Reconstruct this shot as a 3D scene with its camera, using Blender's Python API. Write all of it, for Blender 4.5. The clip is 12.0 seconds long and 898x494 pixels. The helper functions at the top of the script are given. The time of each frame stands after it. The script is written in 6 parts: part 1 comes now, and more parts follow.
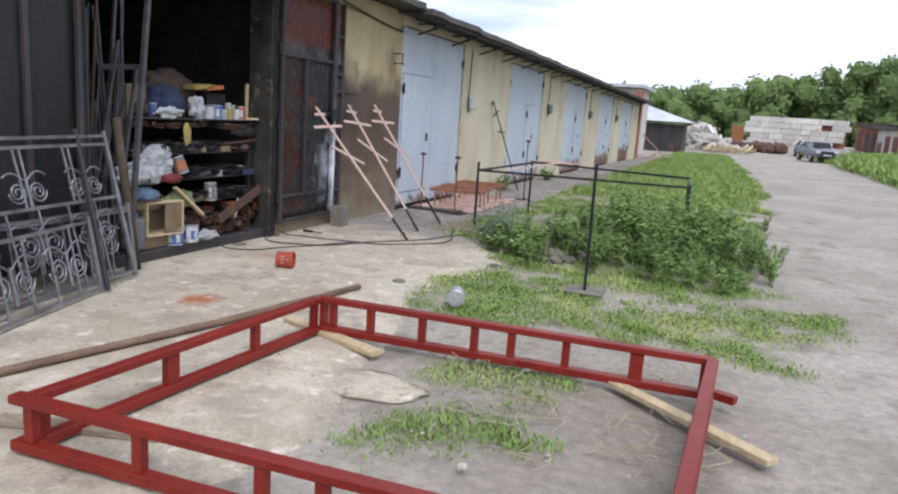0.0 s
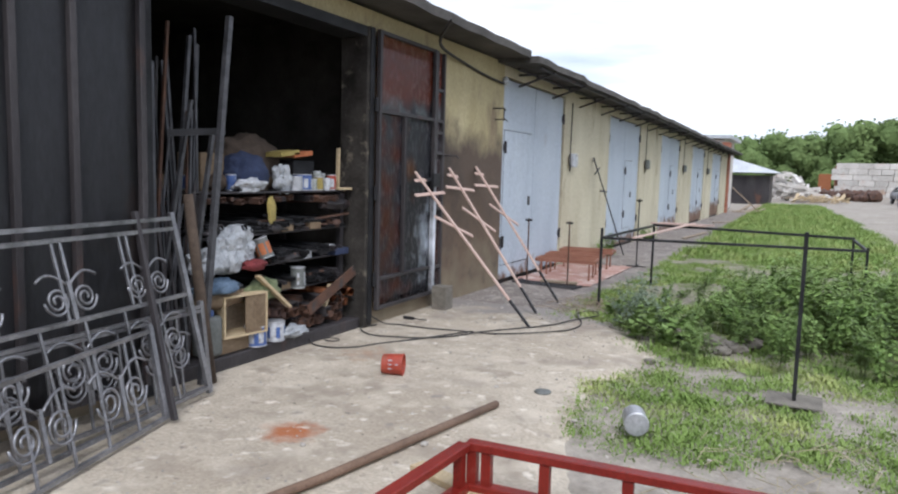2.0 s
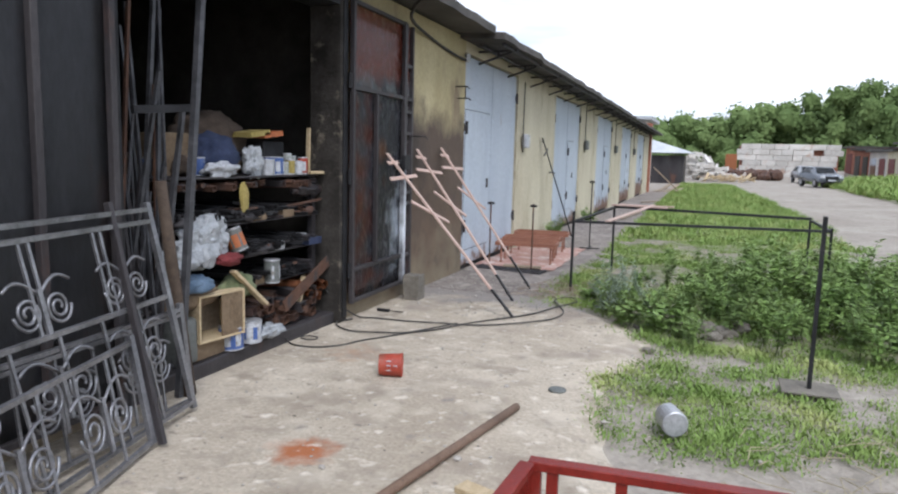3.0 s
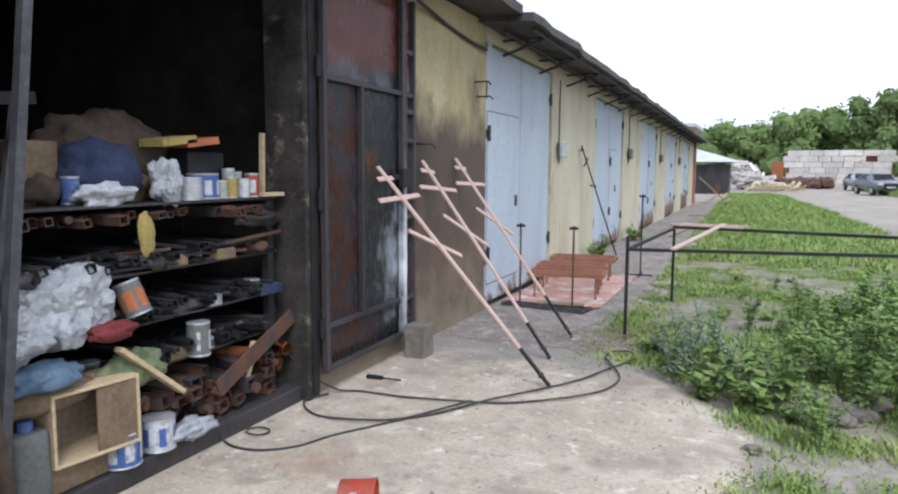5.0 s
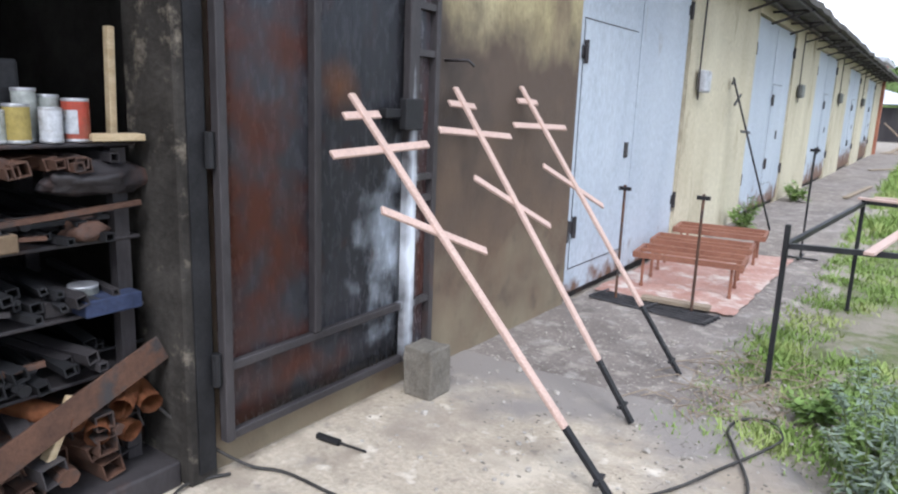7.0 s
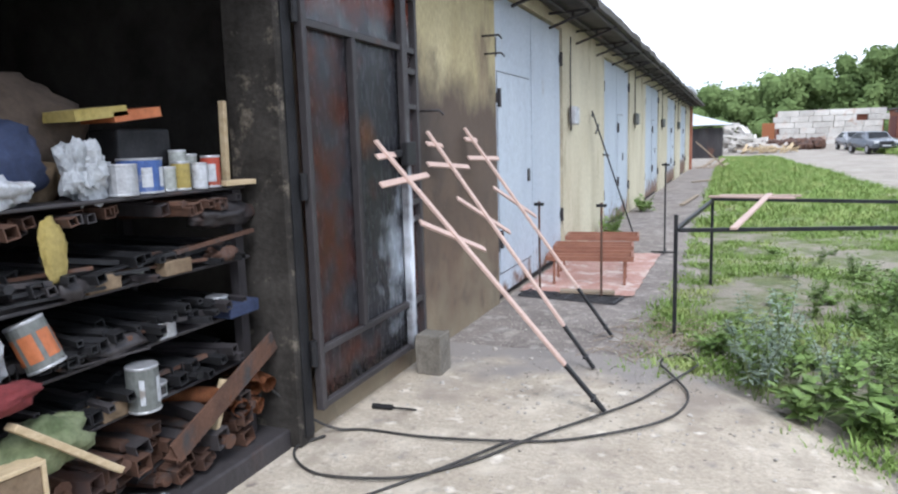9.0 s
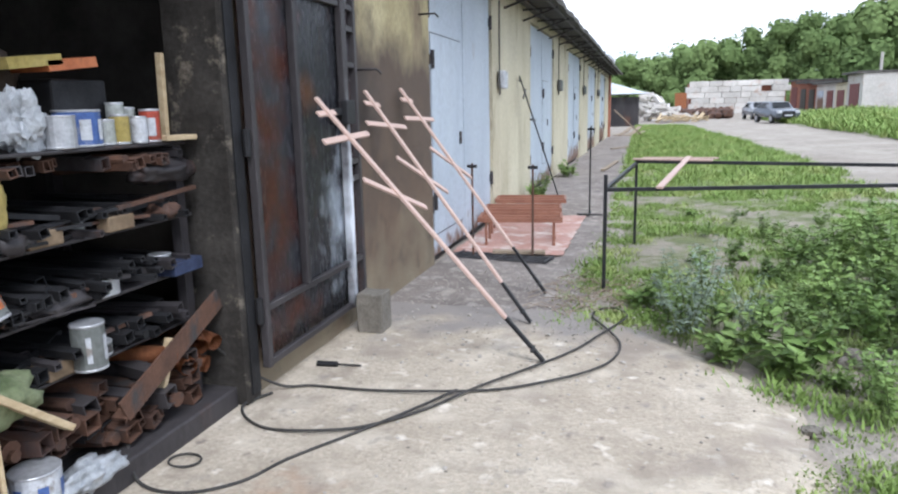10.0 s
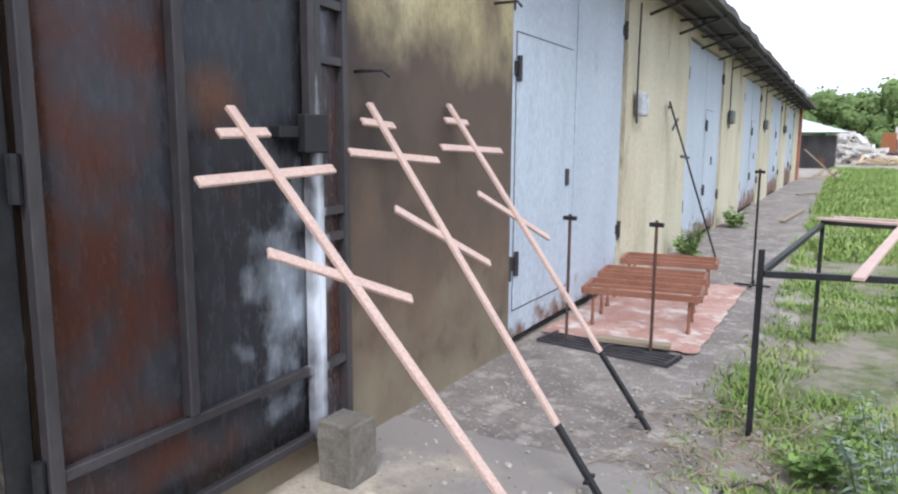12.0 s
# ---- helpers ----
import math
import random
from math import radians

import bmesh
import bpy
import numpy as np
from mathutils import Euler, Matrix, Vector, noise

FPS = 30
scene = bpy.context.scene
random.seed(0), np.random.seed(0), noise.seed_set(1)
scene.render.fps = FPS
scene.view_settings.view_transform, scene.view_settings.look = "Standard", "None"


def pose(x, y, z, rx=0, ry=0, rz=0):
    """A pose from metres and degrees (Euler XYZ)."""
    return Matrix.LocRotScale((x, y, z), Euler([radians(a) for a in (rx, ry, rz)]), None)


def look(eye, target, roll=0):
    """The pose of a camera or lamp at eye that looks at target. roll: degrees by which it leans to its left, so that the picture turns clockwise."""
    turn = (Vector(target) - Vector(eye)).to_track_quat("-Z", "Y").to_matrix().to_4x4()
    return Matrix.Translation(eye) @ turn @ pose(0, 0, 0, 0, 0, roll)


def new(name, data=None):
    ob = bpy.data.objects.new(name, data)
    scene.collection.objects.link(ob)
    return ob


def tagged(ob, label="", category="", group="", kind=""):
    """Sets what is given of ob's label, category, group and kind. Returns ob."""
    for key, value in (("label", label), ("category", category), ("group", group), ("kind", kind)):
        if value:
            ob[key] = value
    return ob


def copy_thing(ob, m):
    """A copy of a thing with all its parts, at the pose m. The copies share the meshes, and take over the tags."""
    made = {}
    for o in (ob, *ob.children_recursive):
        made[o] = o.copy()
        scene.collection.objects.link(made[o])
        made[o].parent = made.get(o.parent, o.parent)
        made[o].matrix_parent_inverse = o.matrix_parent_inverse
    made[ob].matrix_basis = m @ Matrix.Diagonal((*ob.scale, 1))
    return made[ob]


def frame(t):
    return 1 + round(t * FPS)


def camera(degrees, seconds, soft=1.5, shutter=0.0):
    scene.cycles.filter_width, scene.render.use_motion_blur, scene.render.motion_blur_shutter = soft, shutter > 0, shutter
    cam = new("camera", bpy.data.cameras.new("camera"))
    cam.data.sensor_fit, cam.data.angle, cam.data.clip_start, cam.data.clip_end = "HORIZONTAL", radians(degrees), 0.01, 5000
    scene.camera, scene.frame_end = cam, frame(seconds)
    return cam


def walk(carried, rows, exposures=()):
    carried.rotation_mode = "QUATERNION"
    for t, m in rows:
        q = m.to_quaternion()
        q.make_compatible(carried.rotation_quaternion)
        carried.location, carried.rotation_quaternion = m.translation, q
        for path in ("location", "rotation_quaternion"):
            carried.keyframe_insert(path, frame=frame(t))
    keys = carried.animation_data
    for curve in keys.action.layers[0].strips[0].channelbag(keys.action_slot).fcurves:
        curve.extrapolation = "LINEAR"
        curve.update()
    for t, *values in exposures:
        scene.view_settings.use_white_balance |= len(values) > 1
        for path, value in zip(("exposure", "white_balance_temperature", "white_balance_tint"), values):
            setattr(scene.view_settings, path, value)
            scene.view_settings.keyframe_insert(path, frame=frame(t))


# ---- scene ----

PATH = [  # seconds, eye, target, roll
    (0, (5.314, 3.280, 1.642), (4.590, 5.108, 1.275), 3.87),
    (0.5, (5.236, 3.726, 1.636), (4.434, 5.520, 1.264), 4.30),
    (1, (4.881, 4.016, 1.627), (3.948, 5.753, 1.292), -0.37),
    (1.5, (4.533, 4.214, 1.652), (3.564, 5.943, 1.384), 0.46),
    (2, (4.098, 4.465, 1.620), (3.188, 6.234, 1.413), 1.53),
    (2.5, (3.689, 4.486, 1.631), (2.997, 6.345, 1.370), -0.30),
    (3, (3.320, 4.615, 1.622), (2.630, 6.475, 1.366), 1.47),
    (3.2, (3.231, 4.673, 1.607), (2.545, 6.536, 1.362), -1.10),
    (4, (3.084, 4.936, 1.642), (2.407, 6.805, 1.422), -0.09),
    (4.4, (2.979, 5.572, 1.637), (2.265, 7.427, 1.418), 0.09),
    (4.8, (2.840, 6.176, 1.634), (2.093, 8.019, 1.419), 0.43),
    (5, (2.818, 6.475, 1.606), (2.031, 8.301, 1.389), 0.26),
    (5.5, (2.734, 7.182, 1.639), (1.844, 8.956, 1.393), 0.94),
    (6, (2.590, 8.063, 1.670), (1.641, 9.798, 1.370), 1.37),
    (6.5, (2.499, 8.736, 1.714), (1.515, 10.439, 1.354), 1.16),
    (7, (2.399, 8.856, 1.626), (1.293, 10.471, 1.215), 2.13),
    (7.5, (2.427, 8.405, 1.569), (1.477, 10.107, 1.125), 2.11),
    (7.7, (2.382, 8.285, 1.601), (1.451, 10.024, 1.275), 0.68),
    (8.2, (2.290, 7.925, 1.609), (1.447, 9.710, 1.290), 0.24),
    (8.7, (2.242, 7.619, 1.600), (1.457, 9.434, 1.297), -0.94),
    (9.3, (2.121, 7.374, 1.606), (1.404, 9.218, 1.312), -1.86),
    (9.5, (2.106, 7.382, 1.552), (1.452, 9.241, 1.209), -0.77),
    (10, (2.085, 7.340, 1.551), (1.543, 9.226, 1.165), -1.26),
    (10.5, (2.161, 7.646, 1.576), (1.544, 9.510, 1.194), -3.53),
    (11, (2.178, 8.247, 1.595), (1.481, 10.107, 1.363), 0.03),
    (11.5, (2.168, 8.855, 1.560), (1.403, 10.696, 1.401), 1.65),
    (12, (2.093, 9.474, 1.508), (1.118, 11.195, 1.214), 0.36),
]
cam = camera(65.0, 12.0, soft=2.2)
walk(cam, [(t, look(eye, target, roll)) for t, eye, target, roll in PATH],
     exposures=[(0.0, 0.68, 5950, 14), (3.2, 0.70, 5900, 13), (5.4, 0.90, 5800, 13), (7.2, 1.18, 5800, 13), (10.0, 1.06, 5750, 12), (12.0, 1.10, 5850, 13)])

# ---- overcast sky and a weak, wide sun ----
world = bpy.data.worlds.new("overcast")
scene.world = world
world.use_nodes = True
wn, wl = world.node_tree.nodes, world.node_tree.links
bg = wn["Background"]
sky = wn.new("ShaderNodeTexSky")
sky.sky_type, sky.sun_disc = "NISHITA", False
sky.sun_elevation, sky.sun_rotation = radians(50), radians(200)
tc = wn.new("ShaderNodeTexCoord")
wmap = wn.new("ShaderNodeMapping")
wmap.inputs["Scale"].default_value = (1.0, 1.0, 6.0)
cl = wn.new("ShaderNodeTexNoise")
cl.inputs["Scale"].default_value, cl.inputs["Detail"].default_value = 2.2, 6.0
ramp = wn.new("ShaderNodeValToRGB")
ramp.color_ramp.elements[0].position, ramp.color_ramp.elements[1].position = 0.34, 0.60
ramp.color_ramp.elements[0].color, ramp.color_ramp.elements[1].color = (0.38, 0.45, 0.54, 1), (1.0, 1.0, 1.0, 1)
dim = wn.new("ShaderNodeVectorMath")
dim.operation = "SCALE"
dim.inputs["Scale"].default_value = 0.1
add = wn.new("ShaderNodeMix")
add.data_type = "RGBA"
add.inputs[0].default_value = 0.9
wl.new(tc.outputs["Generated"], wmap.inputs["Vector"])
wl.new(wmap.outputs["Vector"], cl.inputs["Vector"])
wl.new(cl.outputs["Fac"], ramp.inputs["Fac"])
wl.new(sky.outputs["Color"], dim.inputs[0])
wl.new(dim.outputs["Vector"], add.inputs[6])
wl.new(ramp.outputs["Color"], add.inputs[7])
wl.new(add.outputs[2], bg.inputs["Color"])
bg.inputs["Strength"].default_value = 0.98

sun_data = bpy.data.lights.new("sun", "SUN")
sun_data.energy, sun_data.angle, sun_data.color = 1.5, radians(25), (1.0, 0.96, 0.9)
sun = new("sun", sun_data)
sun.matrix_world = look((8, -6, 16), (0, 6, 0))


# ---- mesh helpers ----
def box(bm, a, b):
    x0, y0, z0 = a
    x1, y1, z1 = b
    v = [bm.verts.new(p) for p in ((x0, y0, z0), (x1, y0, z0), (x1, y1, z0), (x0, y1, z0), (x0, y0, z1), (x1, y0, z1), (x1, y1, z1), (x0, y1, z1))]
    for f in ((3, 2, 1, 0), (4, 5, 6, 7), (0, 1, 5, 4), (1, 2, 6, 5), (2, 3, 7, 6), (3, 0, 4, 7)):
        bm.faces.new([v[i] for i in f])


def beam(bm, a, b, w, h, side=None):
    """A bar of section w x h from a to b; side: the way in which w is laid."""
    a, b = Vector(a), Vector(b)
    d = (b - a).normalized()
    s = Vector(side) if side else (Vector((0, 0, 1)) if abs(d.z) < 0.9 else Vector((0, 1, 0))).cross(d)
    s = (s - d * s.dot(d)).normalized()
    u = d.cross(s)
    v = [bm.verts.new(p + s * (i * w / 2) + u * (j * h / 2)) for p in (a, b) for i, j in ((-1, -1), (1, -1), (1, 1), (-1, 1))]
    for f in ((3, 2, 1, 0), (4, 5, 6, 7), (0, 1, 5, 4), (1, 2, 6, 5), (2, 3, 7, 6), (3, 0, 4, 7)):
        bm.faces.new([v[i] for i in f])


def tube(bm, pts, r, seg=8, r_end=None, closed=True):
    pts = [Vector(p) for p in pts]
    rings = []
    n = len(pts)
    ref = None
    for i, p in enumerate(pts):
        d = (pts[min(i + 1, n - 1)] - pts[max(i - 1, 0)]).normalized()
        if ref is None:
            ref = d.orthogonal().normalized()
        ref = (ref - d * ref.dot(d)).normalized()
        w = d.cross(ref)
        rr = r if r_end is None else r + (r_end - r) * i / (n - 1)
        rings.append([bm.verts.new(p + (ref * math.cos(k * math.tau / seg) + w * math.sin(k * math.tau / seg)) * rr) for k in range(seg)])
    for q, s in zip(rings, rings[1:]):
        for k in range(seg):
            bm.faces.new((q[k], q[(k + 1) % seg], s[(k + 1) % seg], s[k]))
    if closed:
        bm.faces.new(rings[0][::-1])
        bm.faces.new(rings[-1])


def lathe(bm, profile, centre=(0, 0, 0), seg=20):
    """A turned body: profile rows of (radius, height)."""
    c = Vector(centre)
    rings = [[bm.verts.new(c + Vector((r * math.cos(k * math.tau / seg), r * math.sin(k * math.tau / seg), z))) for k in range(seg)] for r, z in profile]
    for q, s in zip(rings, rings[1:]):
        for k in range(seg):
            bm.faces.new((q[k], q[(k + 1) % seg], s[(k + 1) % seg], s[k]))
    bm.faces.new(rings[0][::-1])
    bm.faces.new(rings[-1])


def channel(bm, a, b, size, wall=0.006, side=None):
    """A hollow square pipe from a to b."""
    a, b = Vector(a), Vector(b)
    d = (b - a).normalized()
    s = Vector(side) if side else (Vector((0, 0, 1)) if abs(d.z) < 0.9 else Vector((0, 1, 0))).cross(d)
    s = (s - d * s.dot(d)).normalized()
    u = d.cross(s)
    loops = []
    for p, k in ((a, size / 2), (b, size / 2), (b, size / 2 - wall), (a, size / 2 - wall)):
        loops.append([bm.verts.new(p + s * (i * k) + u * (j * k)) for i, j in ((-1, -1), (1, -1), (1, 1), (-1, 1))])
    for q, r in zip(loops, loops[1:] + loops[:1]):
        for k in range(4):
            bm.faces.new((q[k], q[(k + 1) % 4], r[(k + 1) % 4], r[k]))


def bevelled(bm, width, segs=2):
    bmesh.ops.recalc_face_normals(bm, faces=bm.faces)
    bmesh.ops.bevel(bm, geom=[e for e in bm.edges if e.calc_face_angle(0) > 0.6], offset=width, segments=segs, affect="EDGES", profile=0.5)


def finish(name, bm, material, smooth=False, recalc=True):
    if recalc:
        bmesh.ops.recalc_face_normals(bm, faces=bm.faces)
    me = bpy.data.meshes.new(name)
    bm.to_mesh(me)
    bm.free()
    for m in (material if isinstance(material, (list, tuple)) else [material]):
        me.materials.append(m)
    if smooth:
        for p in me.polygons:
            p.use_smooth = True
    return me


def part(name, bm, material, parent, label="", smooth=False):
    ob = new(name, finish(name, bm, material, smooth))
    ob.parent = parent
    if label:
        ob["label"] = label
    return ob


def thing(name, at, label, category, group="", kind="", turn=0.0):
    ob = new(name)
    ob.empty_display_size = 0.1
    ob.matrix_basis = pose(*at, 0, 0, turn)
    return tagged(ob, label, category, group, kind)


def solid(name, bm, material, label="", category="", group="", kind="", smooth=False):
    return tagged(new(name, finish(name, bm, material, smooth)), label, category, group, kind)


def slope(y):
    """Height of the ground: level in the yard, rising a little towards the woods."""
    return 0.0 if y < 80 else 0.03 * (min(y, 110) - 80)

# ---- materials ----
def material(name, dark, light, rough=0.8, metal=0.0, grain=30.0, patch=1.5, bump=0.25, stain=None, stain_amount=0.35, stain_scale=3.0,
             stretch=(1, 1, 1), speck=0.0, bump_size=None, coat=0.0, vary=0.0, depth=0.02, spec=0.4):
    """Two-scale mottled surface: patch is the broad variation, grain the fine one, stain a third colour in ragged patches."""
    m = bpy.data.materials.new(name)
    m.use_nodes = True
    n, l = m.node_tree.nodes, m.node_tree.links
    b = n["Principled BSDF"]
    co = n.new("ShaderNodeTexCoord")
    mp = n.new("ShaderNodeMapping")
    mp.inputs["Scale"].default_value = stretch
    geo = n.new("ShaderNodeNewGeometry")
    l.new(geo.outputs["Position"], mp.inputs["Vector"])

    def noise_tex(scale, detail=5.0, roughness=0.6):
        t = n.new("ShaderNodeTexNoise")
        t.inputs["Scale"].default_value, t.inputs["Detail"].default_value, t.inputs["Roughness"].default_value = scale, detail, roughness
        l.new(mp.outputs["Vector"], t.inputs["Vector"])
        return t.outputs["Fac"]

    def rmp(fac, lo, hi):
        t = n.new("ShaderNodeMapRange")
        t.inputs["From Min"].default_value, t.inputs["From Max"].default_value = lo, hi
        l.new(fac, t.inputs["Value"])
        return t.outputs["Result"]

    def mix(fac, a, c, mode="MIX"):
        t = n.new("ShaderNodeMix")
        t.data_type, t.blend_type = "RGBA", mode
        for k, v in ((0, fac), (6, a), (7, c)):
            if isinstance(v, (int, float)):
                t.inputs[k].default_value = v
            elif isinstance(v, tuple):
                t.inputs[k].default_value = (*v, 1)
            else:
                l.new(v, t.inputs[k])
        return t.outputs[2]

    broad, fine = noise_tex(patch, 6), noise_tex(grain, 4, 0.7)
    col = mix(rmp(broad, 0.32, 0.68), dark, light)
    col = mix(rmp(fine, 0.3, 0.7), mix(0.75, col, (0.5, 0.5, 0.5), "MULTIPLY"), col)
    if stain:
        s = rmp(noise_tex(stain_scale, 8, 0.65), 0.62 - stain_amount * 0.35, 0.74 - stain_amount * 0.35)
        col = mix(s, col, stain)
    if vary:
        info = n.new("ShaderNodeObjectInfo")
        hsv = n.new("ShaderNodeHueSaturation")
        l.new(rmp(info.outputs["Random"], 0, 1), hsv.inputs["Value"])
        mr = hsv.inputs["Value"].links[0].from_node
        mr.inputs["To Min"].default_value, mr.inputs["To Max"].default_value = 1 - vary, 1 + vary
        l.new(col, hsv.inputs["Color"])
        col = hsv.outputs["Color"]
    l.new(col, b.inputs["Base Color"])
    r = n.new("ShaderNodeMapRange")
    r.inputs["To Min"].default_value, r.inputs["To Max"].default_value = max(rough - 0.12, 0.05), min(rough + 0.12, 1.0)
    l.new(fine, r.inputs["Value"])
    l.new(r.outputs["Result"], b.inputs["Roughness"])
    b.inputs["Metallic"].default_value = metal
    b.inputs["Coat Weight"].default_value = coat
    b.inputs["Specular IOR Level"].default_value = spec
    if bump:
        bp = n.new("ShaderNodeBump")
        bp.inputs["Strength"].default_value, bp.inputs["Distance"].default_value = bump, depth
        l.new(noise_tex(bump_size or grain, 6, 0.65), bp.inputs["Height"])
        l.new(bp.outputs["Normal"], b.inputs["Normal"])
    return m


def tint_by_place(m, colour, field, lo, hi, ragged=0.6, size=2.0):
    """Adds a stain of a given colour where the field, a node recipe on the place, runs from lo to hi."""
    n, l = m.node_tree.nodes, m.node_tree.links
    b = n["Principled BSDF"]
    old = b.inputs["Base Color"].links[0].from_socket
    geo = n.new("ShaderNodeNewGeometry")
    sep = n.new("ShaderNodeSeparateXYZ")
    l.new(geo.outputs["Position"], sep.inputs[0])
    tex = n.new("ShaderNodeTexNoise")
    tex.inputs["Scale"].default_value, tex.inputs["Detail"].default_value = size, 7
    l.new(geo.outputs["Position"], tex.inputs["Vector"])

    def op(kind, a, c):
        t = n.new("ShaderNodeMath")
        t.operation = kind
        for k, v in enumerate((a, c)):
            if isinstance(v, (int, float)):
                t.inputs[k].default_value = v
            else:
                l.new(v, t.inputs[k])
        return t.outputs[0]

    f = field(op, sep.outputs)
    f = op("ADD", f, op("MULTIPLY", op("SUBTRACT", tex.outputs["Fac"], 0.5), ragged))
    r = n.new("ShaderNodeMapRange")
    r.inputs["From Min"].default_value, r.inputs["From Max"].default_value = lo, hi
    l.new(f, r.inputs["Value"])
    t = n.new("ShaderNodeMix")
    t.data_type = "RGBA"
    l.new(r.outputs["Result"], t.inputs[0])
    l.new(old, t.inputs[6])
    t.inputs[7].default_value = (*colour, 1)
    l.new(t.outputs[2], b.inputs["Base Color"])
    return m


STUCCO = material("cream_stucco", (0.53, 0.475, 0.335), (0.72, 0.665, 0.50), 0.9, grain=45, patch=1.1, bump=0.35, stain=(0.24, 0.20, 0.13), stain_amount=0.12, stain_scale=1.4, stretch=(1, 1, 0.35))
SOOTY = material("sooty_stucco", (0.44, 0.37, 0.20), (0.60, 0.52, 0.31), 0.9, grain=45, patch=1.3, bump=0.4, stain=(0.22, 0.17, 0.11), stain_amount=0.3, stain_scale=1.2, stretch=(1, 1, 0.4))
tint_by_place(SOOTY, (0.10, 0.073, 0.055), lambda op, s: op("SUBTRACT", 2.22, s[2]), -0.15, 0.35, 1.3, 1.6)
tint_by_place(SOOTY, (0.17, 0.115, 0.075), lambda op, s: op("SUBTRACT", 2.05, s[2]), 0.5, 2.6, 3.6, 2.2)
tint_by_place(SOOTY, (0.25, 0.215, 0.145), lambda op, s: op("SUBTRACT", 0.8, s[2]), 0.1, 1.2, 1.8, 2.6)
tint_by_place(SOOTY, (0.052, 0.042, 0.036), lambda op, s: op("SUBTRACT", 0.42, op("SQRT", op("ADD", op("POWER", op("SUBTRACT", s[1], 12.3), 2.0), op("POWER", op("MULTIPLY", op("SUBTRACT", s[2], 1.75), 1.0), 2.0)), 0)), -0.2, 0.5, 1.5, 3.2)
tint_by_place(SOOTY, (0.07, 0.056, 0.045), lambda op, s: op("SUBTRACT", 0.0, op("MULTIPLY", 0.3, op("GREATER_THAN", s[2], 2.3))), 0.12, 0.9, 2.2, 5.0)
JAMB = material("peeling_sooty_jamb", (0.03, 0.027, 0.024), (0.07, 0.064, 0.057), 0.95, grain=30, patch=4, bump=0.4, stain=(0.19, 0.165, 0.13), stain_amount=0.12, stain_scale=6, spec=0.1)
BLUE = material("blue_grey_paint", (0.46, 0.52, 0.60), (0.58, 0.64, 0.71), 0.55, grain=60, patch=1.2, bump=0.12, stain=(0.30, 0.24, 0.20), stain_amount=-0.12, stain_scale=2.2, stretch=(1, 1, 0.3))
tint_by_place(BLUE, (0.16, 0.09, 0.06), lambda op, s: op("SUBTRACT", 0.28, op("SUBTRACT", s[2], op("MULTIPLY", 0.024, op("SUBTRACT", s[1], 14)))), 0.16, 0.4, 1.3, 5)
CONCRETE = material("worn_concrete", (0.46, 0.39, 0.30), (0.66, 0.58, 0.465), 0.93, grain=38, patch=0.9, bump=0.6, stain=(0.33, 0.28, 0.22), stain_amount=0.30, stain_scale=2.3, depth=0.03)
tint_by_place(CONCRETE, (0.38, 0.135, 0.055), lambda op, s: op("SUBTRACT", 0.33, op("SQRT", op("ADD", op("POWER", op("SUBTRACT", s[0], 1.31), 2.0), op("POWER", op("SUBTRACT", s[1], 7.8), 2.0)), 0)), 0.1, 0.26, 0.35, 9)
tint_by_place(CONCRETE, (0.24, 0.205, 0.17), lambda op, s: op("ADD", 0.0, 0.0), 0.26, 0.5, 2.2, 13)
tint_by_place(CONCRETE, (0.67, 0.60, 0.49), lambda op, s: op("ADD", 0.0, 0.0), 0.05, 0.75, 2.2, 3.1)
tint_by_place(CONCRETE, (0.72, 0.66, 0.565), lambda op, s: op("ADD", 0.0, 0.0), 0.22, 0.5, 2.2, 8.0)
tint_by_place(CONCRETE, (0.38, 0.325, 0.255), lambda op, s: op("ADD", 0.0, 0.0), 0.16, 0.55, 2.2, 4.2)
tint_by_place(CONCRETE, (0.20, 0.175, 0.15), lambda op, s: op("ADD", 0.0, 0.0), 0.4, 0.56, 2.2, 24)
tint_by_place(CONCRETE, (0.27, 0.24, 0.21), lambda op, s: op("ADD", 0.0, 0.0), 0.30, 0.62, 2.4, 6.0)
tint_by_place(CONCRETE, (0.26, 0.235, 0.215), lambda op, s: op("SUBTRACT", s[1], 11.85), -0.1, 0.45, 2.0, 2.8)
tint_by_place(CONCRETE, (0.40, 0.25, 0.16), lambda op, s: op("SUBTRACT", 0.3, op("SQRT", op("ADD", op("POWER", op("SUBTRACT", s[0], 0.7), 2.0), op("POWER", op("SUBTRACT", s[1], 9.6), 2.0)), 0)), 0.0, 0.5, 0.8, 9)
tint_by_place(CONCRETE, (0.29, 0.245, 0.20), lambda op, s: op("SUBTRACT", 0.0, 0.0), 0.12, 0.3, 1.5, 1.2)
ASPHALT = material("worn_asphalt", (0.19, 0.162, 0.145), (0.33, 0.29, 0.26), 0.95, grain=60, patch=1.4, bump=0.7, stain=(0.36, 0.33, 0.30), stain_amount=0.2, stain_scale=5)
tint_by_place(ASPHALT, (0.46, 0.42, 0.37), lambda op, s: op("ADD", 0.0, 0.0), 0.22, 0.46, 2.2, 30)
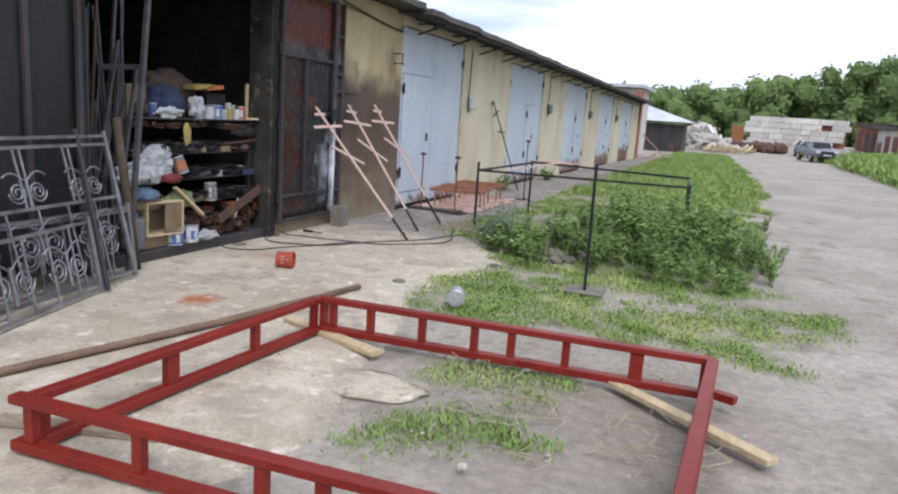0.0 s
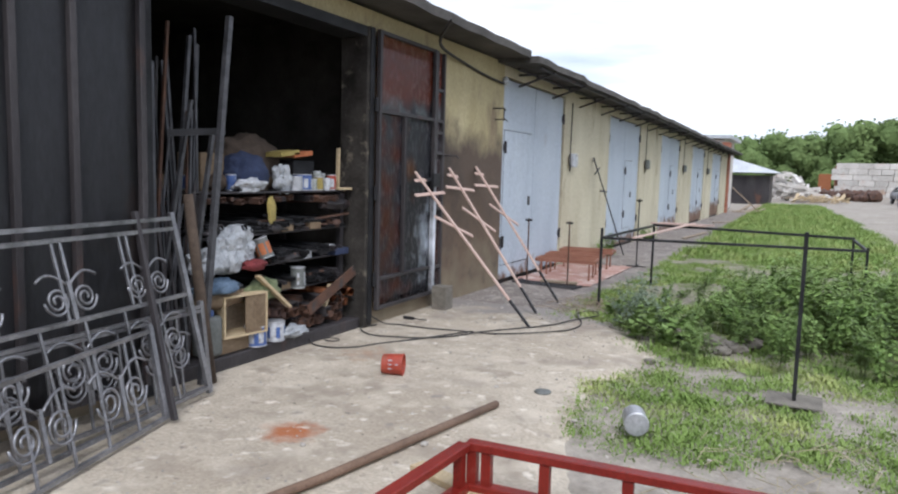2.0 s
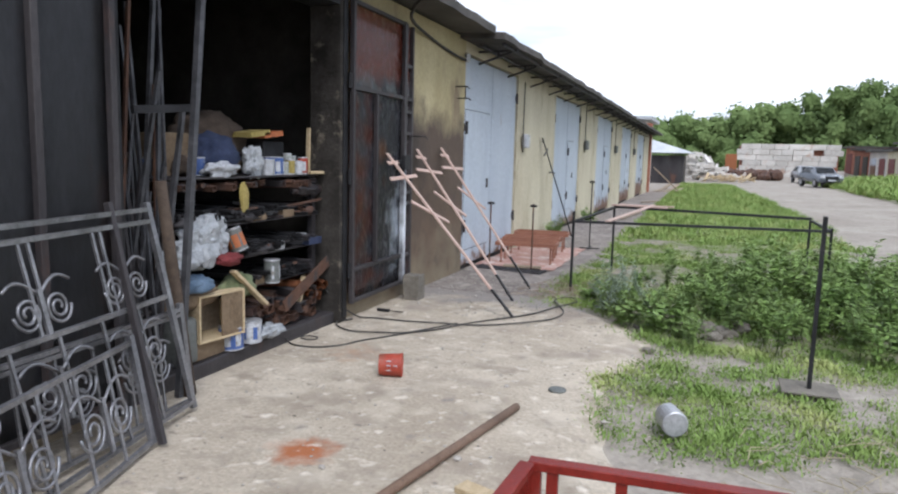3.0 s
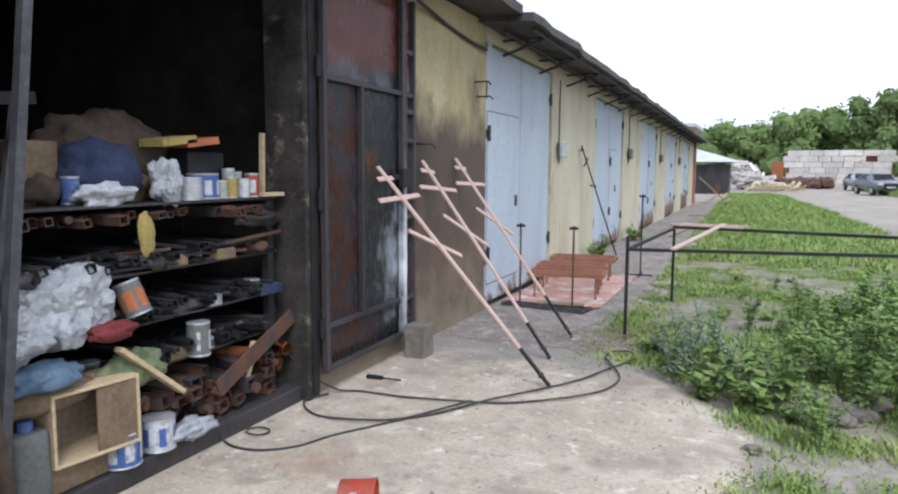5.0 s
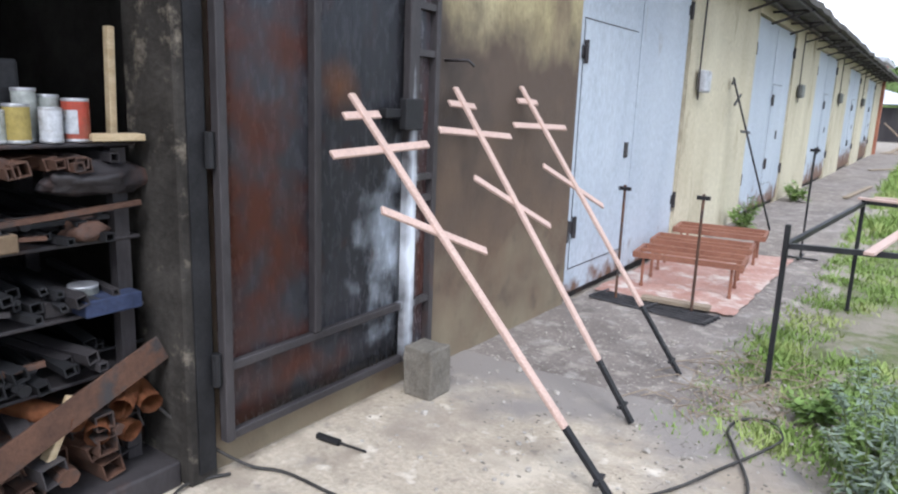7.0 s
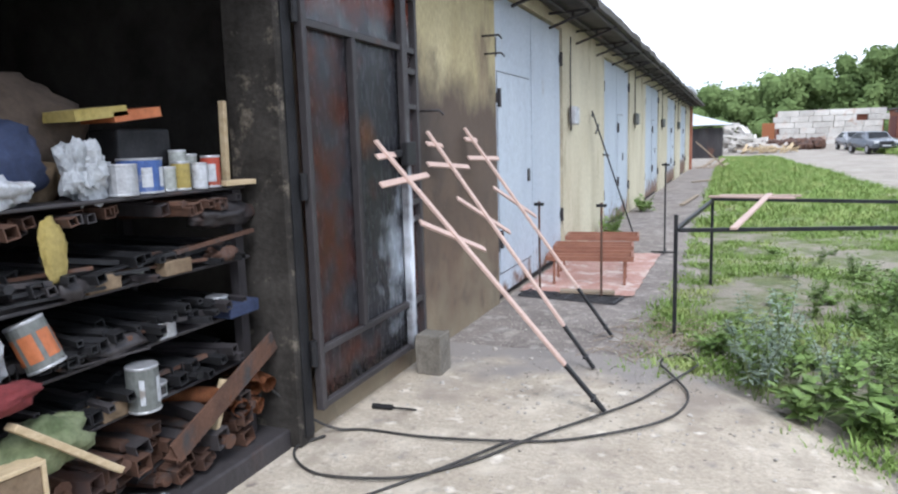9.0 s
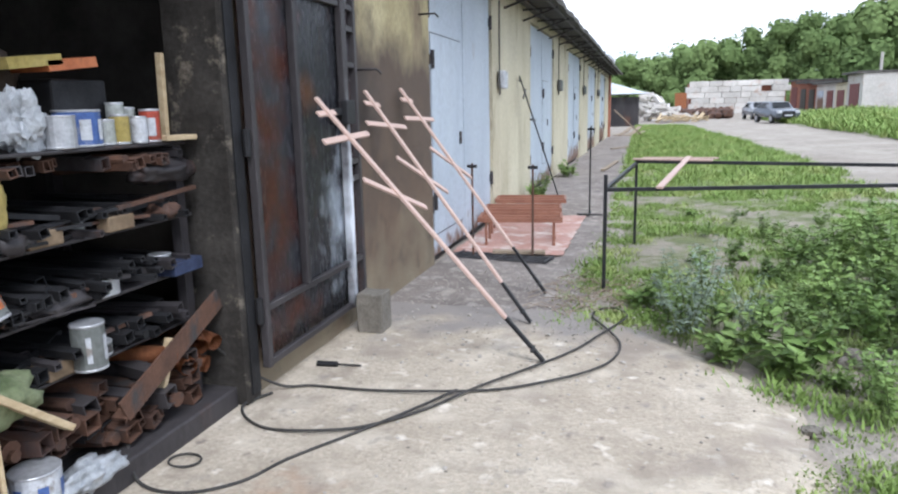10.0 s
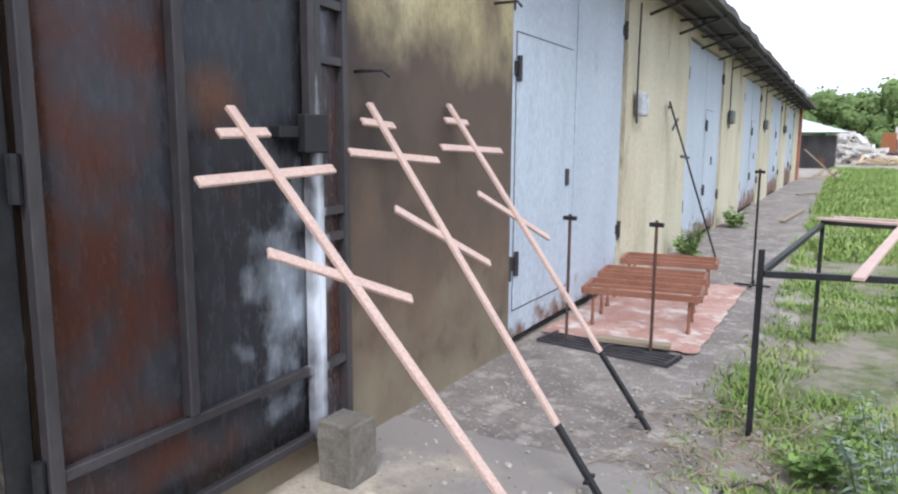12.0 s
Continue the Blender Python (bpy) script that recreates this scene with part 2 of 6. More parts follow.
tint_by_place(ASPHALT, (0.40, 0.36, 0.31), lambda op, s: op("ADD", 0.0, 0.0), 0.12, 0.5, 2.2, 5.5)
tint_by_place(ASPHALT, (0.12, 0.105, 0.095), lambda op, s: op("ADD", 0.0, 0.0), 0.25, 0.6, 2.2, 3.1)
DIRT = material("dirt_road", (0.31, 0.27, 0.225), (0.465, 0.42, 0.36), 0.97, grain=14, patch=0.5, bump=0.8, stain=(0.22, 0.195, 0.16), stain_amount=0.25, stain_scale=1.8, bump_size=9, depth=0.05)
tint_by_place(DIRT, (0.22, 0.19, 0.155), lambda op, s: op("ADD", 0.0, 0.0), 0.3, 0.6, 2.2, 9)
SOIL = material("grassy_soil", (0.12, 0.15, 0.055), (0.22, 0.24, 0.105), 0.97, grain=22, patch=1.2, bump=0.9, stain=(0.27, 0.24, 0.19), stain_amount=0.5, stain_scale=1.6, bump_size=12, depth=0.05)
GRASS = material("grass_blades", (0.17, 0.27, 0.06), (0.32, 0.43, 0.13), 0.6, spec=0.15, grain=40, patch=1.0, bump=0)
tint_by_place(GRASS, (0.40, 0.43, 0.17), lambda op, s: op("ADD", 0.0, 0.0), 0.05, 0.5, 2.2, 1.3)
tint_by_place(GRASS, (0.19, 0.29, 0.075), lambda op, s: op("ADD", 0.0, 0.0), 0.1, 0.5, 2.2, 0.7)
LEAF = material("weed_leaves", (0.15, 0.25, 0.06), (0.29, 0.41, 0.13), 0.55, spec=0.2, grain=25, patch=2.0, bump=0, vary=0.25)
MUGWORT = material("silvery_leaves", (0.22, 0.29, 0.22), (0.36, 0.43, 0.33), 0.65, spec=0.15, grain=25, patch=2.0, bump=0, vary=0.2)
STEM = material("green_stem", (0.12, 0.17, 0.06), (0.2, 0.24, 0.09), 0.7, grain=30, bump=0)
WOODS = material("far_foliage", (0.12, 0.18, 0.065), (0.21, 0.29, 0.11), 0.9, spec=0.03, grain=1.2, patch=0.12, bump=0)
BARK = material("bark", (0.07, 0.055, 0.04), (0.13, 0.1, 0.075), 0.9, grain=18)
SOOT_STEEL = material("blackened_steel", (0.032, 0.029, 0.031), (0.075, 0.068, 0.07), 0.5, 0.0, spec=0.28, grain=40, patch=1.3, bump=0.2, stain=(0.10, 0.05, 0.035), stain_amount=0.1, stain_scale=1.7, stretch=(1, 1, 0.35))
LEAF_STEEL = material("rusty_brown_leaf", (0.045, 0.047, 0.055), (0.10, 0.10, 0.115), 0.26, 0.1, spec=0.55, grain=30, patch=0.9, bump=0.15, stain=(0.085, 0.035, 0.025), stain_amount=0.2, stain_scale=1.3, stretch=(1, 1, 0.3))
tint_by_place(LEAF_STEEL, (0.115, 0.043, 0.03), lambda op, s: op("SUBTRACT", 11.2, s[1]), 0.0, 0.65, 2.6, 4.2)
tint_by_place(LEAF_STEEL, (0.17, 0.048, 0.03), lambda op, s: op("SUBTRACT", s[2], 2.2), 0.12, 0.3, 0.7, 3.0)
tint_by_place(LEAF_STEEL, (0.30, 0.33, 0.34), lambda op, s: op("SUBTRACT", 0.16, op("ABSOLUTE", op("SUBTRACT", s[2], 2.3), 0)), 0.06, 0.4, 0.8, 4.0)
tint_by_place(LEAF_STEEL, (0.20, 0.09, 0.045), lambda op, s: op("SUBTRACT", 0.16, op("SQRT", op("ADD", op("POWER", op("SUBTRACT", s[1], 11.33), 2.0), op("POWER", op("SUBTRACT", s[2], 1.66), 2.0)), 0)), 0.0, 0.16, 0.1, 9)
tint_by_place(LEAF_STEEL, (0.55, 0.57, 0.6), lambda op, s: op("ADD", 0.0, 0.0), 0.62, 0.66, 2.4, 34)
tint_by_place(LEAF_STEEL, (0.66, 0.72, 0.80), lambda op, s: op("SUBTRACT", 0.36, op("SQRT", op("ADD", op("POWER", op("MULTIPLY", op("SUBTRACT", s[1], 11.72), 1.3), 2.0), op("POWER", op("MULTIPLY", op("SUBTRACT", s[2], 0.85), 0.75), 2.0)), 0)), 0.02, 0.50, 1.0, 6.5)
tint_by_place(LEAF_STEEL, (0.75, 0.79, 0.85), lambda op, s: op("SUBTRACT", 0.4, op("ADD", op("MULTIPLY", 3.5, op("ABSOLUTE", op("SUBTRACT", s[1], 11.86), 0)), op("MULTIPLY", 0.5, op("ABSOLUTE", op("SUBTRACT", s[2], 0.8), 0)))), 0.0, 0.4, 0.5, 5.0)
tint_by_place(SOOT_STEEL, (0.75, 0.79, 0.85), lambda op, s: op("SUBTRACT", 0.5, op("ADD", op("MULTIPLY", 4.0, op("ABSOLUTE", op("SUBTRACT", s[1], 11.86), 0)), op("MULTIPLY", 0.5, op("ABSOLUTE", op("SUBTRACT", s[2], 0.8), 0)))), 0.0, 0.4, 0.5, 7.0)
SHEET_STEEL = material("dull_grey_black_sheet", (0.034, 0.035, 0.039), (0.070, 0.070, 0.077), 0.38, 0.1, spec=0.5, grain=30, patch=0.9, bump=0.15, stain=(0.07, 0.045, 0.04), stain_amount=0.15, stain_scale=1.3, stretch=(1, 1, 0.3))
BLACK_STEEL = material("black_paint_steel", (0.016, 0.016, 0.017), (0.04, 0.04, 0.043), 0.5, 0.1, spec=0.2, grain=60, patch=4, bump=0.15)
GREY_STEEL = material("wrought_steel", (0.17, 0.17, 0.18), (0.40, 0.40, 0.42), 0.36, 0.6, grain=50, patch=6, bump=0.15)
RUST = material("rusted_steel", (0.085, 0.05, 0.038), (0.19, 0.10, 0.065), 0.75, 0.35, grain=50, patch=4, bump=0.35, stain=(0.06, 0.055, 0.055), stain_amount=0.3, stain_scale=6)
PIPE_BROWN = material("brown_pipe_rust", (0.17, 0.105, 0.07), (0.27, 0.175, 0.12), 0.7, 0.1, grain=50, patch=4, bump=0.3)
RED = material("red_primer", (0.185, 0.015, 0.010), (0.26, 0.026, 0.016), 0.42, spec=0.3, grain=50, patch=3, bump=0.12, stain=(0.21, 0.04, 0.03), stain_amount=0.0, stain_scale=5)
BROWN_PAINT = material("brown_primer", (0.25, 0.105, 0.065), (0.33, 0.15, 0.095), 0.6, grain=50, patch=3, bump=0.15)
PINK = material("pale_pink_primer", (0.57, 0.405, 0.34), (0.64, 0.465, 0.395), 0.6, grain=90, patch=4, bump=0.1, stain=(0.42, 0.26, 0.21), stain_amount=0.0, stain_scale=6)
RAW_WOOD = material("raw_pine", (0.50, 0.38, 0.22), (0.66, 0.53, 0.34), 0.7, grain=60, patch=5, bump=0.25, stretch=(6, 1, 6))
OLD_WOOD = material("weathered_board", (0.27, 0.21, 0.15), (0.42, 0.34, 0.25), 0.85, grain=50, patch=5, bump=0.35, stretch=(1, 6, 6))
BLOCK = material("grey_block", (0.16, 0.145, 0.12), (0.27, 0.245, 0.205), 0.95, grain=60, patch=7, bump=0.6)
TARPAPER = material("roofing_felt", (0.06, 0.056, 0.052), (0.13, 0.12, 0.11), 0.9, grain=25, patch=2, bump=0.5)
# near-black base colour carries the shade of the garage interior
DARK_ROOM = material("shade_dark_plaster", (0.034, 0.031, 0.028), (0.07, 0.064, 0.058), 0.98, spec=0.04, grain=6, patch=2, bump=0.1)
BRICK = material("red_brick", (0.25, 0.095, 0.06), (0.36, 0.15, 0.095), 0.9, grain=40, patch=3, bump=0.3, vary=0.2)
WHITEWASH = material("white_block", (0.50, 0.47, 0.43), (0.68, 0.66, 0.62), 0.9, grain=8, patch=0.6, bump=0.3, stain=(0.40, 0.30, 0.24), stain_amount=0.2, stain_scale=1.2, vary=0.15)
METAL_ROOF = material("pale_sheet_roof", (0.52, 0.55, 0.58), (0.66, 0.68, 0.70), 0.5, 0.1, grain=10, patch=1, bump=0.1)
CABLE = material("black_rubber", (0.025, 0.024, 0.023), (0.07, 0.065, 0.06), 0.7, grain=70, patch=6, bump=0.1)

# ---- ground ----
def sheet(name, xs, ys, height, mat, label, category):
    verts = [(x, y, height(x, y)) for y in ys for x in xs]
    w = len(xs)
    faces = [(j * w + i, j * w + i + 1, (j + 1) * w + i + 1, (j + 1) * w + i) for j in range(len(ys) - 1) for i in range(w - 1)]
    me = bpy.data.meshes.new(name)
    me.from_pydata(verts, [], faces)
    me.materials.append(mat)
    for p in me.polygons:
        p.use_smooth = True
    return tagged(new(name, me), label, category, kind="structure")


def lump(x, y, s=1.0):
    return 0.03 * s * noise.noise(Vector((x * 0.7, y * 0.7, 3.1))) + 0.012 * s * noise.noise(Vector((x * 3.1, y * 3.1, 1.7)))


near_x = [-400, -150, -60, -20, -8] + [-4 + 0.25 * i for i in range(60)] + [12 + i for i in range(20)] + [34, 40, 60, 120, 400]
near_y = [-200, -60, -20, -6] + [-3 + 0.25 * i for i in range(92)] + [20.5 + i for i in range(50)] + [75, 80, 90, 105, 140, 220, 400, 900]
sheet("ground", near_x, near_y, lambda x, y: slope(y) - 0.045 + (lump(x, y) if abs(x) < 40 and y < 120 else 0) - (0.25 if x < -0.5 and 0 < y < 46 else 0), DIRT, "pale grey-brown packed dirt yard and road with wheel tracks", "ground")


def ragged_slab(name, left, right, y0, y1, step, z, mat, label, category, wobble=0.12):
    """A slab with a straight side at x = left and a broken side at x = right(y)."""
    bm = bmesh.new()
    n = int((y1 - y0) / step)
    rows = []
    for j in range(n + 1):
        y = y0 + (y1 - y0) * j / n
        r = right(y) + wobble * noise.noise(Vector((y * 1.9, 7.7, 0))) + wobble * 0.6 * noise.noise(Vector((y * 6.3, 2.2, 0)))
        row = []
        for i in range(15):
            x = left + (r - left) * i / 14
            drop = 0.0 if i < 14 else -0.03
            row.append(bm.verts.new((x, y, slope(y) + z + drop + 0.35 * lump(x * 1.3, y, 0.7) * min(1, i / 3))))
        row.append(bm.verts.new((r + 0.03, y, slope(y) - 0.1)))
        rows.append(row)
    for a, b in zip(rows, rows[1:]):
        for i in range(15):
            bm.faces.new((a[i], a[i + 1], b[i + 1], b[i]))
    return solid(name, bm, mat, label, category, kind="structure", smooth=True)


def edge_of_apron(y):
    pts = ((-6, 3.5), (6.5, 3.4), (8, 3.0), (9, 2.74), (10, 2.66), (10.6, 2.9), (11.05, 2.85), (11.85, 2.45), (12.5, 1.9), (13.4, 1.5))
    for (a, p), (b, q) in zip(pts, pts[1:]):
        if y <= b:
            return p + (q - p) * (y - a) / (b - a)
    return pts[-1][1]


ragged_slab("pavement_apron", -0.32, edge_of_apron, -6.0, 12.6, 0.1, 0.0, CONCRETE, "pale worn concrete apron with stains and a rust spill", "concrete apron")
ragged_slab("pavement_path", 0.0, lambda y: 1.6 if y < 17 else 1.6 - 0.012 * (y - 17), 12.3, 45.0, 0.15, -0.006, ASPHALT, "dark worn asphalt strip along the garage wall", "path", 0.08)


# ---- garage row ----
DOORS = [14.05, 20.03, 25.95, 31.9, 37.6]
WIDTHS = [2.83, 3.12, 3.25, 3.25, 3.25]
DOOR_TOP, END_Y = 3.05, 44.0
OPEN_A, OPEN_B, OPEN_TOP = 7.75, 10.60, 3.06


def top_of(y):
    return DOOR_TOP - 0.008 * max(0.0, y - 14)


def wall_piece(name, y0, y1, z0, z1, mat, label):
    bm = bmesh.new()
    ny, nz = max(1, int((y1 - y0) / 0.35)), max(1, int((z1 - z0) / 0.35))
    for x in (0.0, -0.3):
        g = [[bm.verts.new((x + (0.006 * noise.noise(Vector((j * 0.9, i * 0.8, y0))) if x == 0 and 0 < i < nz and 0 < j < ny else 0), y0 + (y1 - y0) * j / ny, z0 + (z1 - z0) * i / nz)) for j in range(ny + 1)] for i in range(nz + 1)]
        for i in range(nz):
            for j in range(ny):
                bm.faces.new((g[i][j], g[i][j + 1], g[i + 1][j + 1], g[i + 1][j]))
    box(bm, (-0.296, y0, z0), (-0.004, y1, z1))
    return solid(name, bm, mat, label, "wall", kind="structure")


wall_top = 3.34
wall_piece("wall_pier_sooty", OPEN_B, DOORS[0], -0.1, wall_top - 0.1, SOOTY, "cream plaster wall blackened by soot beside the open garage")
for k in range(5):
    a = DOORS[k] + WIDTHS[k]
    b = DOORS[k + 1] if k < 4 else END_Y - 0.55
    wall_piece("wall_pier_%d" % (k + 1), a, b, -0.1, top_of(a) + 0.17, STUCCO, "stained cream plaster wall pier between garage doors")
    wall_piece("wall_lintel_%d" % (k + 1), DOORS[k], a, top_of(DOORS[k]), top_of(DOORS[k]) + 0.17, STUCCO, "cream plaster lintel over a garage door")
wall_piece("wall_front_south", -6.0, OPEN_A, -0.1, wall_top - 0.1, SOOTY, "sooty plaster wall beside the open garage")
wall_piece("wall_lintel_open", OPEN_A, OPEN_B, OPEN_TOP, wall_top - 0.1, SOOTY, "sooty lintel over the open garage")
bm = bmesh.new()
box(bm, (-8, END_Y - 0.001, -0.1), (-0.301, END_Y + 0.25, 3.5))
solid("wall_north", bm, BRICK, "plain brick end wall of the garage row", "wall", kind="structure")
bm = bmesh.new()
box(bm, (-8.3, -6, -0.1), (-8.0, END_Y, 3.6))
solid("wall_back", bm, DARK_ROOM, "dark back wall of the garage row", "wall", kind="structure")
# side walls and ceiling have the room's shade painted into their colour
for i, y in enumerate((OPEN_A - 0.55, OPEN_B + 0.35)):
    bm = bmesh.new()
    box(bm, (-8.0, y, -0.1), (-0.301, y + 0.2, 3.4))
    solid("wall_side_%d" % (i + 1), bm, DARK_ROOM, "side wall inside the garage, coloured near-black for the room's shade", "wall", kind="structure")
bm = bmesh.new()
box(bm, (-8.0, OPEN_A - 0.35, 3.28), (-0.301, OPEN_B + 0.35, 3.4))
solid("ceiling", bm, DARK_ROOM, "garage ceiling, coloured near-black for the room's shade", "ceiling", kind="structure")
bm = bmesh.new()
box(bm, (-8.0, OPEN_A - 0.35, -0.12), (-0.305, OPEN_B + 0.35, 0.1))
solid("floor", bm, ASPHALT, "dirty dark concrete floor of the garage", "floor", kind="structure")

# brick end pier
bm = bmesh.new()
box(bm, (-0.3, END_Y - 0.55, -0.1), (0.10, END_Y, 3.6))
solid("wall_end_pier", bm, BRICK, "red brick pier at the end of the garage row", "wall", kind="structure")

# roof slab and eave
def roof_strip(name, y0, y1, x_out, z_in, z_out, thick, label):
    bm = bmesh.new()
    n = max(2, int((y1 - y0) / 0.4))
    rows = []
    for j in range(n + 1):
        y = y0 + (y1 - y0) * j / n
        rise = -0.006 * max(0, y - 14)
        rag = 0.05 * noise.noise(Vector((y * 1.3, 0, 5))) + 0.03 * noise.noise(Vector((y * 5.1, 0, 9)))
        rows.append([bm.verts.new(p) for p in ((-8.3, y, z_in + 0.5 + rise), (x_out + rag, y, z_out + thick + rise + rag * 0.5), (x_out + rag, y, z_out + rise + rag * 0.5), (-8.3, y, z_in + 0.35 + rise))])
    for a, b in zip(rows, rows[1:]):
        for i in range(4):
            bm.faces.new((a[i], a[(i + 1) % 4], b[(i + 1) % 4], b[i]))
    bm.faces.new(rows[0])
    bm.faces.new(rows[-1][::-1])
    return solid(name, bm, [TARPAPER], label, "roof", kind="structure")


roof_strip("roof_eave", 13.8, END_Y + 0.4, 0.62, 3.26, 3.17, 0.09, "dark ragged roofing-felt eave over the garage doors")
roof_strip("roof_eave_south", -6.0, 13.8, 0.5, 3.33, 3.24, 0.1, "dark ragged roofing-felt eave over the open garage")


# ---- blue garage doors ----
def garage_door(y0, first=False):
    z0, z1 = slope(y0) + 0.05, top_of(y0)
    width = WIDTHS[DOORS.index(y0)]
    y1, mid = y0 + width, y0 + width / 2
    d = thing("garage_door", (0, y0, 0), "closed pale blue-grey steel garage door with a wicket, rusty at the foot", "garage door", "blue garage doors", "structure")
    d.name = "door_%d" % (1 + DOORS.index(y0))

    def panel(name, a, b, lo, hi, x0, x1, mat=BLUE, bevel=0.004, parent=d, label=""):
        bm = bmesh.new()
        box(bm, (x0, a - y0, lo), (x1, b - y0, hi))
        if bevel:
            bevelled(bm, bevel, 1)
        return part(name, bm, mat, parent, label)

    panel("frame", y0 + 0.002, y1 - 0.002, z0 - 0.14, z1 - 0.002, -0.2, -0.1, SOOT_STEEL, 0)
    left = panel("door_leaf", y0 + 0.03, mid - 0.008, z0, z1 - 0.03, -0.09, -0.035)
    right = panel("door_leaf", mid + 0.008, y1 - 0.03, z0, z1 - 0.03, -0.09, -0.035)
    wa, wb, wl_, wh = (y0 + 0.14, mid - 0.12, z0 + 0.22, z0 + 2.23) if first else (mid + 0.1, mid + 0.85, z0 + 0.35, z0 + 2.0)
    panel("wicket_gap", wa - 0.012, wb + 0.012, wl_ - 0.012, wh + 0.012, -0.05, -0.033, SOOT_STEEL, 0)
    wicket = panel("wicket_door", wa, wb, wl_, wh, -0.05, -0.024)
    panel("seam_strip", mid - 0.03, mid + 0.03, z0 + 0.02, z1 - 0.1, -0.034, -0.028)
    for a, h in ((y0 + 0.02, 0.55), (y0 + 0.02, 2.45), (y1 - 0.03, 0.55), (y1 - 0.03, 2.6), (wa + 0.01, wl_ + 0.3), (wa + 0.01, wh - 0.3)):
        bm = bmesh.new()
        tube(bm, [(-0.012, a - y0, z0 + h - 0.09), (-0.012, a - y0, z0 + h + 0.09)], 0.02, 8)
        box(bm, (-0.034, a - y0 - 0.05, z0 + h - 0.05), (-0.022, a - y0 + 0.05, z0 + h + 0.05))
        part("hinge", bm, SOOT_STEEL, d, "dark rusty hinge")
    bm = bmesh.new()
    box(bm, (-0.03, wb - y0 - 0.14, z0 + 1.1), (-0.012, wb - y0 - 0.06, z0 + 1.24))
    part("lock_plate", bm, SOOT_STEEL, d)


for k, y in enumerate(DOORS):
    garage_door(y, k == 0)


# ---- open steel leaf at the workshop ----
def leaf_frame(name, at, turn, w, z0, z1, bars, rails, mats, label, strip=None):
    """A gate leaf in its own plane: y along its width, x out of its face."""
    t = thing(name, (at[0], at[1], 0), label, "gate leaf", "workshop gate leaves", turn=turn)
    bm = bmesh.new()
    ny, nz = 12, 16
    g = [[bm.verts.new((0.0, w * i / ny, z0 + (z1 - z0) * j / nz)) for j in range(nz + 1)] for i in range(ny + 1)]
    for i in range(ny):
        for j in range(nz):
            bm.faces.new((g[i][j], g[i + 1][j], g[i + 1][j + 1], g[i][j + 1]))
    bmesh.ops.solidify(bm, geom=bm.faces[:], thickness=0.004)
    part("panel", bm, mats[0], t, smooth=True)
    for y in [0.02] + bars + [w - 0.02]:
        lo, hi = (z0, z1) if y not in bars or not strip else strip
        bm = bmesh.new()
        box(bm, (0.004, y - 0.022, lo), (0.05, y + 0.022, hi))
        bevelled(bm, 0.004, 1)
        part("upright", bm, mats[1], t)
    edges = [0.02] + bars + [w - 0.02]
    for z, a, b in rails:
        bm = bmesh.new()
        box(bm, (0.004, edges[a] + 0.024, z - 0.02), (0.04, edges[b] - 0.024, z + 0.02))
        bevelled(bm, 0.004, 1)
        part("rail", bm, mats[1], t)
    return t


leaf = leaf_frame("gate_leaf", (0.065, 10.60), 1.0, 1.25, 0.17, 3.05, [0.54], [(0.19, 0, 2), (0.5, 0, 2), (2.24, 0, 2), (3.03, 0, 2)], (LEAF_STEEL, SOOT_STEEL), "open rusty brown-black steel gate leaf with welded ribs and paint-spray marks", strip=(0.522, 2.218))
# narrow ladder-like edge of the leaf, turned back to the wall
bm = bmesh.new()
beam(bm, (-0.004, 1.256, 1.61), (-0.02, 1.49, 1.61), 0.006, 2.86, (1, 0.07, 0))
part("edge_panel", bm, LEAF_STEEL, leaf)
for y in (1.278, 1.49):
    bm = bmesh.new()
    box(bm, (0.0 - 0.07 * (y - 1.25), y - 0.02, 0.2), (0.045 - 0.07 * (y - 1.25), y + 0.02, 3.04))
    part("upright", bm, SOOT_STEEL, leaf)
for z in (0.49, 1.08, 1.2, 1.86, 2.1, 2.24, 2.6):
    bm = bmesh.new()
    beam(bm, (0.022, 1.3, z), (0.008, 1.468, z), 0.036, 0.03, (0, 0, 1))
    part("rail", bm, SOOT_STEEL, leaf)
bm = bmesh.new()
box(bm, (0.052, 1.12, 1.46), (0.1, 1.27, 1.62))
box(bm, (0.006, 1.0, 1.52), (0.07, 1.12, 1.57))
bevelled(bm, 0.006, 1)
part("lock_box", bm, BLACK_STEEL, leaf, "black steel lock box")
for z in (0.5, 1.4, 2.3):
    bm = bmesh.new()
    tube(bm, [(0.02, -0.022, z - 0.07), (0.02, -0.022, z + 0.07)], 0.02, 8)
    part("hinge", bm, BLACK_STEEL, leaf)

leaf2 = leaf_frame("gate_leaf", (0.2, 6.15), 1.0, 1.52, 0.15, 3.05, [0.3, 0.66, 1.02], [(0.17, 0, 4), (3.03, 0, 4)], (SHEET_STEEL, SOOT_STEEL), "open soot-black steel gate leaf with upright ribs")
